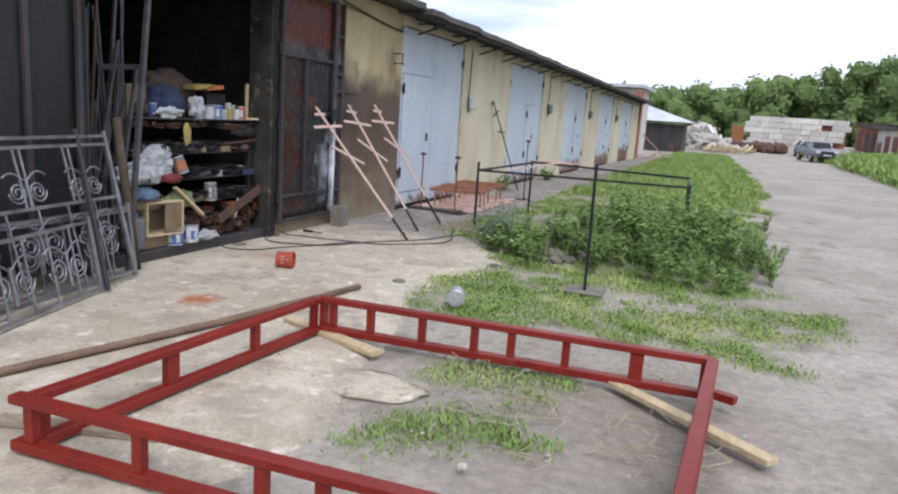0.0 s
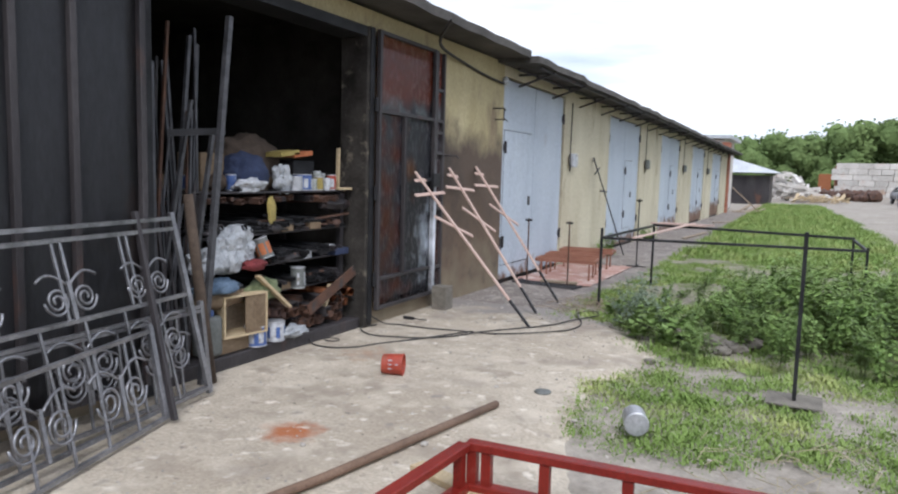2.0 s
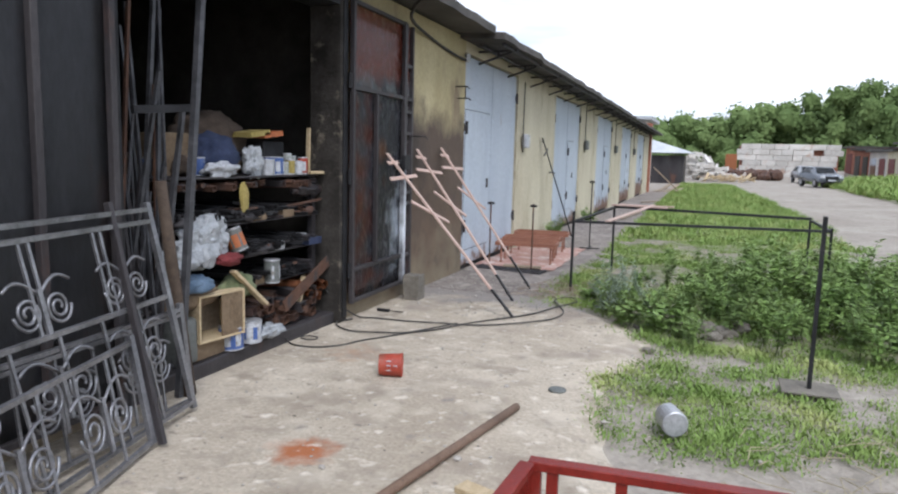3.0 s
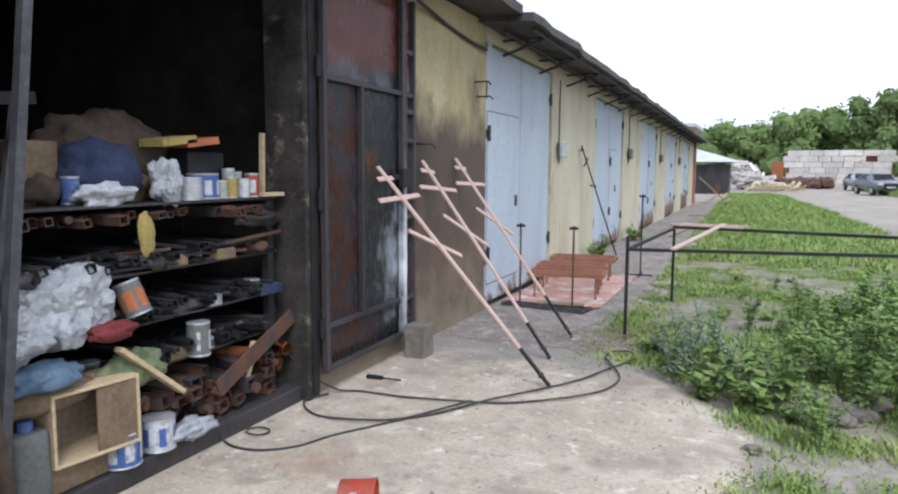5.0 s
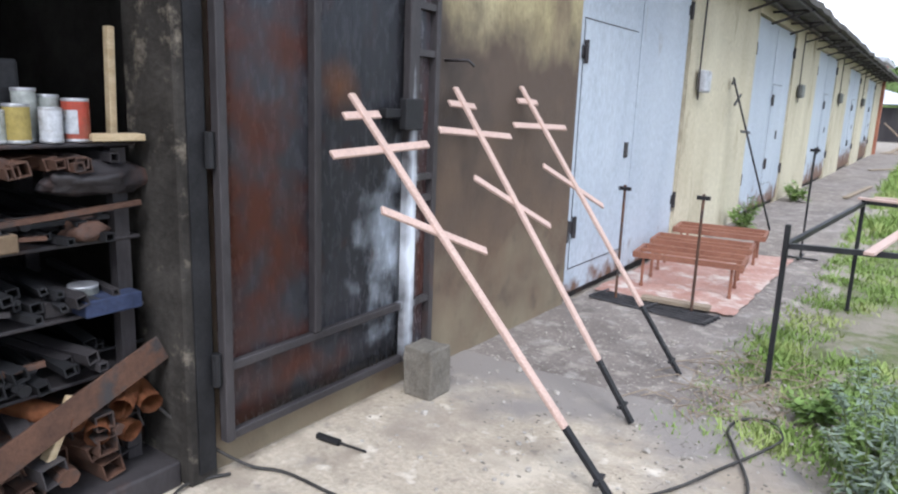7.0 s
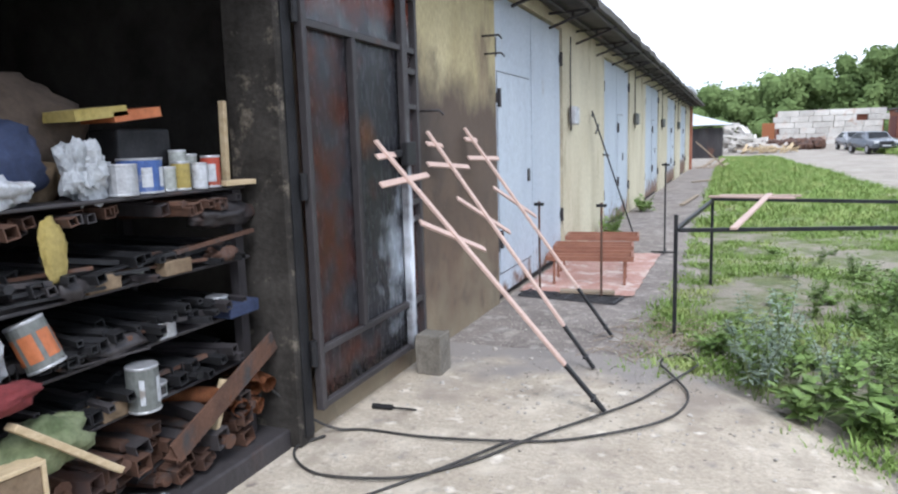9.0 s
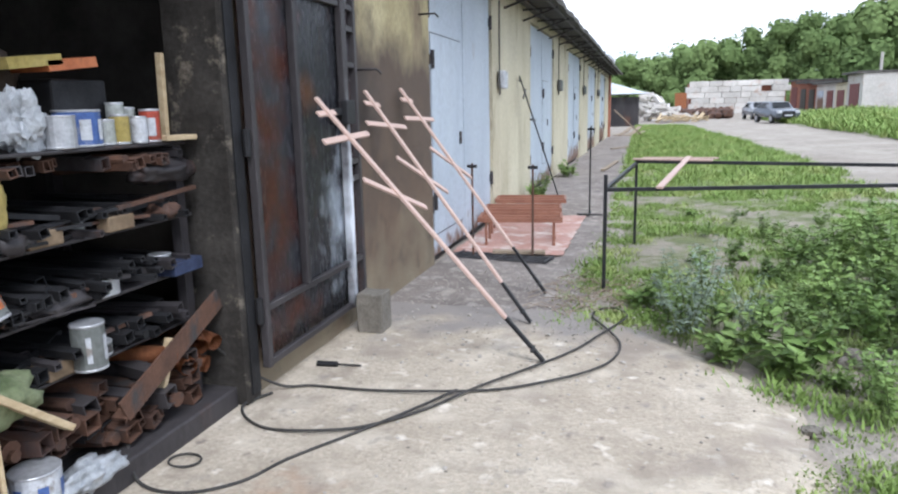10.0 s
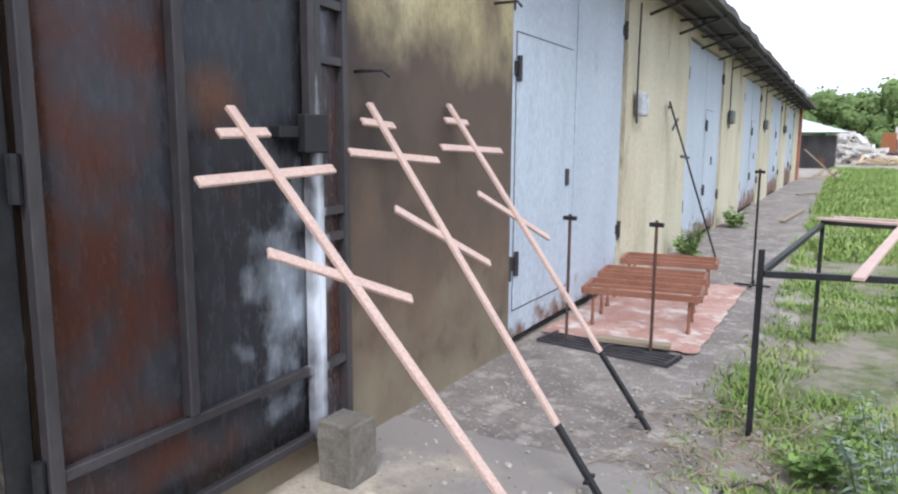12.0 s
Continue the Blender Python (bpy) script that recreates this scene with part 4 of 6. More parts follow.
# ---- woods behind ----
def woods(name, trees, seed, leaf_count, size):
    r = random.Random(seed)
    verts, faces = [], []
    core = bmesh.new()
    for x, y, z, rad, top in trees:
        blobs = [(x + r.gauss(0, rad * 0.45), y + r.gauss(0, rad * 0.4), z + top * r.uniform(0.08, 0.86), rad * r.uniform(0.5, 0.8)) for _ in range(9)]
        blobs.append((x, y, z + top - rad * 0.6, rad * 0.6))
        tube(core, [(x, y, z), (x, y, z + top * 0.7)], 0.3, 6, 0.1)
        for bx, by, bz, br in blobs:
            for _ in range(leaf_count):
                d = Vector((r.gauss(0, 1), r.gauss(0, 1), r.gauss(0, 1))).normalized()
                rr = br * (1 + 0.22 * noise.noise(d * 2.5 + Vector((bx, by, bz)))) * r.uniform(0.82, 1.06)
                p = Vector((bx, by, bz)) + d * rr
                n = (d + Vector((r.uniform(-1, 1), r.uniform(-1, 1), r.uniform(-0.4, 1))) * 0.8).normalized()
                u = n.orthogonal().normalized()
                v = n.cross(u)
                a = r.uniform(0, math.tau)
                u, v = u * math.cos(a) + v * math.sin(a), v * math.cos(a) - u * math.sin(a)
                s = size * r.uniform(0.5, 1.3)
                i = len(verts)
                verts += [tuple(p - u * s * 0.9), tuple(p + v * s * 0.6), tuple(p + u * s), tuple(p - v * s * 0.5)]
                faces.append((i, i + 1, i + 2, i + 3))
            bmesh.ops.create_icosphere(core, subdivisions=1, radius=br * 0.82, matrix=Matrix.Translation((bx, by, bz)))
    me = bpy.data.meshes.new(name)
    me.from_pydata(verts, [], faces)
    me.materials.append(WOODS)
    t = tagged(new(name, me), "dense green deciduous woods behind the garages", "trees", kind="stuff")
    part("inner_crowns", core, WOODS, t)
    return t


r3 = random.Random(8)
trees = []
for k in range(62):
    x = -45 + k * 2.6 + r3.uniform(-1.5, 1.5)
    for row, y in enumerate((138, 150)):
        h = (8.2 + 0.19 * max(0, x + 5)) * r3.uniform(0.86, 1.1)
        trees.append((x + row * 1.3, y + r3.uniform(-4, 4), 0.6, r3.uniform(2.6, 3.8), min(h, 20)))
for k in range(16):
    trees.append((24 + k * 1.8 + r3.uniform(-1, 1), 92 + k * 2.2 + r3.uniform(-3, 3), 0.3, r3.uniform(2.5, 3.4), r3.uniform(10, 13)))
woods("woods", trees, 31, 150, 0.4)


# ---- workshop shelves with scrap ----
before_shelves = set(bpy.data.objects)
def lumpy(bm, centre, size, seed, rough=0.25, subdiv=3, crease=3.0):
    """A crumpled or soft body."""
    r = bmesh.ops.create_icosphere(bm, subdivisions=subdiv, radius=1.0)
    c, s = Vector(centre), Vector(size)
    for v in r["verts"]:
        k = 1 + rough * noise.noise(v.co * 1.6 + Vector((seed, 0, 0))) + rough * 0.7 * abs(noise.noise(v.co * crease + Vector((0, seed, 0))))
        v.co = Vector((v.co.x * s.x * k, v.co.y * s.y * k, v.co.z * s.z * k)) + c


def item(name, at, label, category, group=""):
    return thing(name, at, label, category, group)


def plain(name, dark, light, rough=0.6, metal=0.0, **k):
    return material(name, dark, light, rough, metal, grain=40, patch=8, **k)


CAN_BLUE = plain("blue_can_paint", (0.05, 0.10, 0.30), (0.09, 0.16, 0.40), 0.4, stain=(0.3, 0.32, 0.36), stain_amount=0.15, stain_scale=16)
CAN_WHITE = plain("white_label", (0.46, 0.48, 0.51), (0.66, 0.68, 0.71), 0.5, stain=(0.22, 0.2, 0.18), stain_amount=0.25, stain_scale=14)
TIN = plain("bare_tin", (0.42, 0.43, 0.45), (0.56, 0.57, 0.59), 0.4, 0.45, bump=0.1)
FOIL = plain("crumpled_silver_film", (0.33, 0.35, 0.37), (0.55, 0.57, 0.59), 0.35, 0.15, bump=0.5)
REDC = plain("red_cloth", (0.12, 0.018, 0.02), (0.22, 0.04, 0.042), 0.9)
BLUEC = plain("blue_cloth", (0.07, 0.115, 0.18), (0.15, 0.215, 0.30), 0.9)
NAVY = plain("navy_cloth", (0.02, 0.03, 0.07), (0.045, 0.06, 0.12), 0.9)
CANVAS = plain("brown_canvas", (0.06, 0.042, 0.03), (0.11, 0.08, 0.058), 0.95)
CAMO = plain("green_camo_cloth", (0.09, 0.12, 0.05), (0.24, 0.27, 0.15), 0.95)
CARD = plain("cardboard", (0.16, 0.11, 0.065), (0.24, 0.175, 0.11), 0.9)
ORANGE = plain("orange_print", (0.42, 0.12, 0.04), (0.52, 0.18, 0.07), 0.5)
YELLOW = plain("yellow_rag", (0.33, 0.26, 0.07), (0.45, 0.36, 0.13), 0.9)
GLASSY = plain("murky_jar", (0.32, 0.34, 0.31), (0.46, 0.48, 0.45), 0.12)
RUST_ORANGE = plain("orange_rust", (0.26, 0.09, 0.035), (0.38, 0.15, 0.065), 0.85, bump=0.4)
PLASTIC_GREY = plain("grey_plastic", (0.13, 0.14, 0.13), (0.19, 0.2, 0.19), 0.5)
REDCAN = plain("red_can_paint", (0.36, 0.05, 0.03), (0.48, 0.09, 0.05), 0.45, stain=(0.2, 0.08, 0.05), stain_amount=0.2)

rack_t = thing("scrap_rack", (0, 0, 0), "dark welded shelf rack crammed with steel offcuts in the workshop opening", "shelf rack")
for x, y in ((0.0, 8.98), (0.0, 10.56), (-0.75, 8.98), (-0.75, 10.56)):
    bm = bmesh.new()
    beam(bm, (x, y, 0.0), (x, y, 1.2), 0.05, 0.05)
    part("upright", bm, SOOT_STEEL, rack_t)
# boards all use the dark steel colour, standing in for shade in the opening
for z, m in ((1.2, OLD_WOOD), (0.86, SOOT_STEEL), (0.60, SOOT_STEEL), (0.36, SOOT_STEEL)):
    bm = bmesh.new()
    box(bm, (-0.8, 8.92, z + 0.006), (0.03, 10.62, z + 0.02))
    bevelled(bm, 0.004, 1)
    part("shelf", bm, SOOT_STEEL, rack_t)
rs = random.Random(77)


def offcuts(n, y0, y1, z0, z1, mat, big=(0.03, 0.06), x_front=0.04):
    for _ in range(n):
        s = rs.uniform(*big)
        y, z = rs.uniform(y0, y1), rs.uniform(z0 + s / 2, z1 - s / 2)
        xf, ln = x_front + rs.uniform(-0.12, 0.1), rs.uniform(0.45, 0.9)
        dy, dz = rs.uniform(-0.12, 0.12), rs.uniform(-0.03, 0.03)
        bm = bmesh.new()
        if rs.random() < 0.75:
            channel(bm, (xf, y, z), (xf - ln, y + dy, z + dz), s, 0.004, (0, math.cos(0.3 * rs.random()), math.sin(0.3 * rs.random())))
        else:
            tube(bm, [(xf, y, z), (xf - ln, y + dy, z + dz)], s * 0.4, 8)
        part("offcut", bm, mat if rs.random() < 0.75 else SOOT_STEEL, rack_t)


offcuts(45, 9.0, 10.55, 1.12, 1.19, RUST, (0.03, 0.05))
offcuts(65, 9.0, 10.55, 0.885, 1.0, BLACK_STEEL, (0.02, 0.045))
offcuts(60, 9.4, 10.55, 0.625, 0.75, BLACK_STEEL, (0.02, 0.045))
offcuts(45, 9.6, 10.55, 0.385, 0.5, BLACK_STEEL, (0.02, 0.05))
offcuts(80, 9.55, 10.58, 0.005, 0.3, RUST, (0.05, 0.085), 0.06)
for _ in range(46):
    z = rs.choice((0.9, 0.93, 0.97, 0.64, 0.68, 0.4, 0.44))
    y, ln = rs.uniform(9.1, 10.3), rs.uniform(0.2, 0.6)
    bm = bmesh.new()
    beam(bm, (rs.uniform(-0.15, 0.08), y, z), (rs.uniform(-0.2, 0.1), y + ln * rs.choice((-1, 1)), z + rs.uniform(-0.02, 0.05)), rs.uniform(0.012, 0.03), rs.uniform(0.006, 0.02))
    part("bar_scrap", bm, rs.choice((RUST, SOOT_STEEL, BLACK_STEEL, BLACK_STEEL)), rack_t)
bm = bmesh.new()
beam(bm, (0.16, 9.98, 0.18), (0.14, 10.62, 0.46), 0.012, 0.1)
beam(bm, (0.13, 9.98, 0.15), (0.11, 10.62, 0.43), 0.07, 0.012)
solid("angle_iron", bm, RUST, "long rusty angle iron propped across the scrap", "angle iron")
for y, z, dy in ((10.38, 0.2, 0.06), (10.5, 0.17, -0.04), (10.46, 0.27, 0.1), (10.57, 0.25, 0.02), (10.33, 0.28, -0.06)):
    bm = bmesh.new()
    tube(bm, [(0.14, y, z), (0.02, y + dy, z + 0.02), (-0.3, y + dy * 2, z + 0.02)], 0.04, 10, closed=False)
    bmesh.ops.solidify(bm, geom=bm.faces[:], thickness=0.004)
    solid("pipe_offcut", bm, RUST_ORANGE, "short orange-rusted pipe offcut on the scrap pile", "pipe", "rusty pipe offcuts", smooth=True)


def can(at, r, h, body, label, band=None, lid=None, group="cans", lean=(0, 0), open_top=False):
    t = item("paint_can", at, label, "can", group)
    t.matrix_basis = pose(*at, lean[0], lean[1], rs.uniform(0, 360))
    bm = bmesh.new()
    if open_top:
        lathe(bm, [(r * 0.95, 0), (r, 0.01), (r, h), (r * 0.94, h), (r * 0.93, h * 0.4), (0.002, h * 0.38)], seg=22)
    else:
        lathe(bm, [(r * 0.97, 0), (r, 0.006), (r, h * 0.97), (r * 0.94, h), (r * 0.9, h * 0.985)], seg=22)
    part("body", bm, body, t, smooth=False)
    for z in (0.004, h * 0.965):
        bm = bmesh.new()
        lathe(bm, [(r * 1.0, z - 0.003), (r * 1.03, z), (r * 1.03, z + 0.004), (r * 1.0, z + 0.007)], seg=22)
        part("rim", bm, lid or TIN, t)
    if band:
        for a, b, m in band:
            bm = bmesh.new()
            n = 9
            q = [[bm.verts.new(((r + 0.0012) * math.cos(a + (b - a) * k / n), (r + 0.0012) * math.sin(a + (b - a) * k / n), z)) for k in range(n + 1)] for z in (h * 0.2, h * 0.75)]
            for k in range(n):
                bm.faces.new((q[0][k], q[0][k + 1], q[1][k + 1], q[1][k]))
            part("label", bm, m, t)
    return t


stripes = [(0.2 + k * 0.9, 0.2 + k * 0.9 + 0.5, CAN_WHITE) for k in range(7)]
can((0.14, 9.41, 0.0), 0.085, 0.16, CAN_BLUE, "blue and white paint can on the threshold", stripes)
can((0.15, 9.60, 0.0), 0.08, 0.16, CAN_WHITE, "white paint can with blue print on the threshold", [(k, k + 0.4, CAN_BLUE) for k in range(6)])
can((-0.06, 10.12, 1.222), 0.085, 0.14, CAN_BLUE, "blue and white paint can on the top shelf", stripes)
can((-0.12, 9.97, 1.222), 0.055, 0.13, CAN_WHITE, "white and blue paint can on the top shelf", [(k, k + 0.45, CAN_BLUE) for k in range(6)])
can((-0.02, 10.0, 1.222), 0.06, 0.12, TIN, "dull bare tin can on the top shelf", open_top=True)
can((-0.01, 10.45, 1.222), 0.042, 0.14, REDCAN, "red and white tin on the top shelf", [(0, 1.6, CAN_WHITE), (3, 4.6, CAN_WHITE)])
can((-0.03, 10.22, 1.222), 0.04, 0.10, GLASSY, "murky glass jar on the top shelf", group="jars")
can((-0.01, 10.28, 1.222), 0.038, 0.12, YELLOW, "yellowish jar on the top shelf", group="jars")
can((-0.08, 10.33, 1.222), 0.036, 0.17, GLASSY, "tall cloudy glass bottle on the top shelf", group="jars")
can((0.0, 10.37, 1.222), 0.035, 0.11, CAN_WHITE, "small pale jar on the top shelf", group="jars")
can((-0.09, 10.4, 1.222), 0.036, 0.15, GLASSY, "cloudy jar on the top shelf", group="jars")
can((0.08, 9.93, 0.382), 0.06, 0.18, PLASTIC_GREY, "dark can with white stripes on a low shelf", [(0.3, 0.8, CAN_WHITE), (1.2, 1.5, CAN_WHITE), (5.3, 5.9, CAN_WHITE), (4.2, 4.5, CAN_WHITE)])
can((0.08, 9.58, 0.68), 0.062, 0.17, PLASTIC_GREY, "orange and black tin lying tilted on a shelf", [(k * 1.0, k * 1.0 + 0.75, ORANGE) for k in range(6)], lean=(-14, 16))

for name, c, s, seed, m, label, cat, rough in (
        ("plastic_bag", (0.05, 9.24, 0.78), (0.11, 0.19, 0.16), 3, FOIL, "large crumpled silvery plastic bag stuffed on the rack", "plastic bag", 0.5),
        ("plastic_bag", (0.10, 9.0, 0.70), (0.10, 0.14, 0.10), 5, FOIL, "corner of crumpled white plastic film on the rack", "plastic bag", 0.5),
        ("red_rag", (0.17, 9.37, 0.655), (0.05, 0.11, 0.04), 7, REDC, "crumpled dark red rag beside the silver bag", "rag", 0.4),
        ("blue_rag", (0.14, 9.05, 0.52), (0.08, 0.17, 0.06), 9, BLUEC, "crumpled faded blue cloth on the rack", "rag", 0.4),
        ("camo_rag", (0.10, 9.52, 0.43), (0.09, 0.15, 0.09), 11, CAMO, "crumpled green camouflage cloth on the rack", "rag", 0.35),
        ("navy_bag", (-0.2, 9.6, 1.37), (0.16, 0.2, 0.15), 13, NAVY, "dark navy cloth bag on the top shelf", "bag", 0.3),
        ("canvas_sack", (-0.42, 9.75, 1.46), (0.2, 0.32, 0.22), 15, CANVAS, "brown canvas bundle on the top shelf", "bundle", 0.3),
        ("foil_wrap", (-0.05, 9.86, 1.33), (0.06, 0.075, 0.11), 17, FOIL, "crumpled silver wrapping on the top shelf", "wrapping", 0.7),
        ("foil_wrap", (-0.02, 9.5, 1.27), (0.07, 0.13, 0.05), 19, CAN_WHITE, "crumpled white paper on the top shelf", "wrapping", 0.6),
        ("work_glove", (0.05, 9.66, 1.07), (0.018, 0.045, 0.10), 21, YELLOW, "dirty yellow work glove hanging from the shelf", "glove", 0.3),
        ("grey_sack", (-0.02, 10.5, 1.09), (0.1, 0.16, 0.06), 23, SOOT_STEEL, "dark sack wedged under the top shelf", "sack", 0.3),
        ("cardboard_scrap", (0.08, 9.12, 0.42), (0.08, 0.22, 0.08), 25, CARD, "torn cardboard box stuffed in the rack", "cardboard", 0.25),
        ("plastic_bag", (0.2, 9.76, 0.05), (0.06, 0.11, 0.05), 27, FOIL, "small white and blue bag on the threshold", "plastic bag", 0.6)):
    bm = bmesh.new()
    lumpy(bm, c, s, seed, rough, 4, 6.5)
    solid(name, bm, m, label, cat, "bags and rags", smooth=seed not in (3, 5, 17))

# odds and ends packed behind and between
jk = random.Random(41)
for z, n, x0, x1, y0, y1 in ((1.222, 26, -0.65, -0.12, 9.0, 10.5), (0.382, 8, -0.1, 0.04, 9.0, 10.4), (0.622, 10, -0.1, 0.04, 9.6, 10.5), (0.882, 8, -0.1, 0.04, 9.0, 10.5)):
    for _ in range(n):
        x, y = jk.uniform(x0, x1), jk.uniform(y0, y1)
        kind = jk.random()
        room = 0.2 if z > 1 else 0.1
        if kind < 0.4:
            can((x, y, z), jk.uniform(0.025, 0.05), jk.uniform(0.5, 1.0) * room, jk.choice((TIN, CAN_WHITE, PLASTIC_GREY, RUST, GLASSY, CAN_BLUE, PLASTIC_GREY)), "small dirty tin among the shelf clutter", group="small tins")
        elif kind < 0.7:
            bm = bmesh.new()
            beam(bm, (x, y, z + room * 0.3), (x, y + jk.uniform(0.08, 0.2), z + room * 0.3), jk.uniform(0.06, 0.14), room * 0.6)
            bevelled(bm, 0.004, 1)
            solid("small_box", bm, jk.choice((CARD, SOOT_STEEL, NAVY, CANVAS)), "small dark box among the shelf clutter", "box", "small boxes")
        else:
            bm = bmesh.new()
            lumpy(bm, (x, y, z + room * 0.35), (jk.uniform(0.05, 0.09), jk.uniform(0.06, 0.12), room * 0.4), jk.random() * 60, 0.5, 3, 4)
            solid("crumpled_rag", bm, jk.choice((CANVAS, NAVY, CARD, SOOT_STEEL, RUST, SOOT_STEEL)), "crumpled rag among the shelf clutter", "rag", "bags and rags", smooth=True)
# wooden crate
crate = thing("wooden_crate", (0.14, 9.08, 0.12), "small pale pine crate with a brown panel on its side", "crate", turn=-8)
for a, b, m in (((-0.2, 0, 0.30), (0.04, 0.4, 0.315), RAW_WOOD), ((-0.2, 0, 0.0), (0.04, 0.4, 0.015), RAW_WOOD), ((-0.2, 0, 0.015), (0.04, 0.015, 0.30), RAW_WOOD), ((-0.2, 0.385, 0.015), (0.04, 0.4, 0.30), RAW_WOOD), ((-0.2, 0.015, 0.015), (-0.185, 0.385, 0.30), OLD_WOOD), ((0.02, 0.2, 0.016), (0.034, 0.384, 0.298), CARD)):
    bm = bmesh.new()
    box(bm, a, b)
    bevelled(bm, 0.002, 1)
    part("board", bm, m, crate)
bm = bmesh.new()
box(bm, (-0.1, 8.95, 0.0), (0.15, 9.5, 0.118))
bevelled(bm, 0.004, 1)
solid("low_box", bm, CARD, "flattened dirty cardboard box under the crate", "box")
for a, b, w, m, label in (((0.19, 9.38, 0.57), (0.21, 9.70, 0.27), 0.06, RAW_WOOD, "pale pine stick leaning on the crate"), ((0.1, 10.24, 0.16), (0.1, 10.33, 0.36), 0.055, RAW_WOOD, "pale wood offcut stuck in the scrap"),
                          ((-0.05, 10.58, 1.225), (-0.05, 10.59, 1.62), 0.035, RAW_WOOD, "worn wooden tool handle standing on the shelf"), ((0.02, 10.47, 1.238), (0.05, 10.63, 1.238), 0.1, RAW_WOOD, "yellowish board lying at the shelf end")):
    bm = bmesh.new()
    beam(bm, a, b, w, 0.024)
    bevelled(bm, 0.003, 1)
    solid("wood_stick", bm, m, label, "wood", "wood offcuts")
bm = bmesh.new()
box(bm, (-0.5, 9.2, 1.222), (-0.22, 9.42, 1.52))
bevelled(bm, 0.006, 1)
solid("cardboard_box", bm, CARD, "brown cardboard box on the top shelf", "box")
bm = bmesh.new()
box(bm, (-0.3, 10.08, 1.33), (-0.12, 10.34, 1.49))
bevelled(bm, 0.012, 2)
solid("tool_case", bm, BLACK_STEEL, "black plastic tool case on the top shelf", "tool case")
for y0, m, label in ((9.86, YELLOW, "yellow flat box on the top shelf"), (10.02, ORANGE, "open orange box lid on the top shelf")):
    bm = bmesh.new()
    beam(bm, (-0.15, y0, 1.53), (-0.15, y0 + 0.22, 1.56), 0.2, 0.04)
    solid("flat_box", bm, m, label, "box", "flat boxes")
canister = thing("canister", (0.1, 8.93, 0.0), "grey plastic canister with a blue cap", "canister")
bm = bmesh.new()
box(bm, (-0.1, 0.0, 0.0), (0.06, 0.17, 0.30))
bevelled(bm, 0.03, 3)
part("body", bm, PLASTIC_GREY, canister, smooth=True)
bm = bmesh.new()
lathe(bm, [(0.03, 0.3), (0.03, 0.34), (0.025, 0.345)], (0.0, 0.09, 0), 14)
part("cap", bm, CAN_BLUE, canister)

# the rack and its load stand on the raised floor, a little behind the threshold
rack_place = Matrix.Translation((-0.2, 10.43, 0.115)) @ Matrix.Diagonal((1.0, 1.2, 1.07, 1.0)) @ Matrix.Translation((0.0, -10.62, 0.0))
for ob in set(bpy.data.objects) - before_shelves:
    if not ob.parent:
        if ob.matrix_basis.translation.length < 0.01:
            ob.matrix_basis = rack_place
        else:
            ob.location = rack_place @ ob.location
            ob.scale = (1.1, 1.1, 1.1)

# long bars standing in the workshop
WORN_PROFILE = plain("worn_grey_profile", (0.06, 0.06, 0.065), (0.13, 0.13, 0.14), 0.5, 0.4)
for k in range(40):
    y = 7.92 + 0.5 * rs.random()
    x0, x1 = rs.uniform(-0.28, -0.06), rs.uniform(-0.5, -0.1)
    h = rs.uniform(1.3, 2.7)
    bm = bmesh.new()
    s = rs.uniform(0.012, 0.03)
    if rs.random() < 0.6:
        channel(bm, (x0, y, 0.112), (x1, y + rs.uniform(-0.1, 0.35), h), s, 0.003, (1, 0, 0))
    else:
        tube(bm, [(x0, y, 0.112), (x1, y + rs.uniform(-0.15, 0.3), h)], s * 0.45, 7)
    solid("steel_bar", bm, rs.choice((SOOT_STEEL, WORN_PROFILE, SHEET_STEEL, RUST, WORN_PROFILE)), "long dark steel bar standing in the workshop", "steel bar", "standing bars")
bm = bmesh.new()
channel(bm, (0.12, 8.2, 0.0), (0.1, 8.53, 2.75), 0.042, 0.004, (1, 0, 0))
solid("steel_bar", bm, WORN_PROFILE, "tall grey square steel profile leaning in the opening", "steel bar", "standing bars")
bm = bmesh.new()
tube(bm, [(0.14, 8.27, 0.0), (0.1, 8.23, 0.6), (0.06, 8.15, 1.42)], 0.05, 10, 0.035)
solid("canvas_roll", bm, CANVAS, "brown canvas roll leaning beside the gate leaf", "canvas roll", smooth=True)
bm = bmesh.new()
beam(bm, (-0.1, 8.1, 1.86), (0.02, 8.55, 1.9), 0.04, 0.05)
solid("clamp_bar", bm, BLACK_STEEL, "dark clamp bar fixed across the bars", "clamp")


# ---- yard things ----
block = bmesh.new()
box(block, (0.12, 11.78, 0.0), (0.31, 11.97, 0.28))
bmesh.ops.subdivide_edges(block, edges=block.edges[:], cuts=3, use_grid_fill=True)
for v in block.verts:
    v.co += Vector([0.012 * noise.noise(v.co * 13 + Vector((k * 9, 0, 0))) for k in range(3)])
bevelled(block, 0.008, 1)
for v in block.verts:
    v.co.z = max(v.co.z, 0.002)
solid("concrete_block", block, BLOCK, "chipped grey concrete block propping the gate leaf", "block")

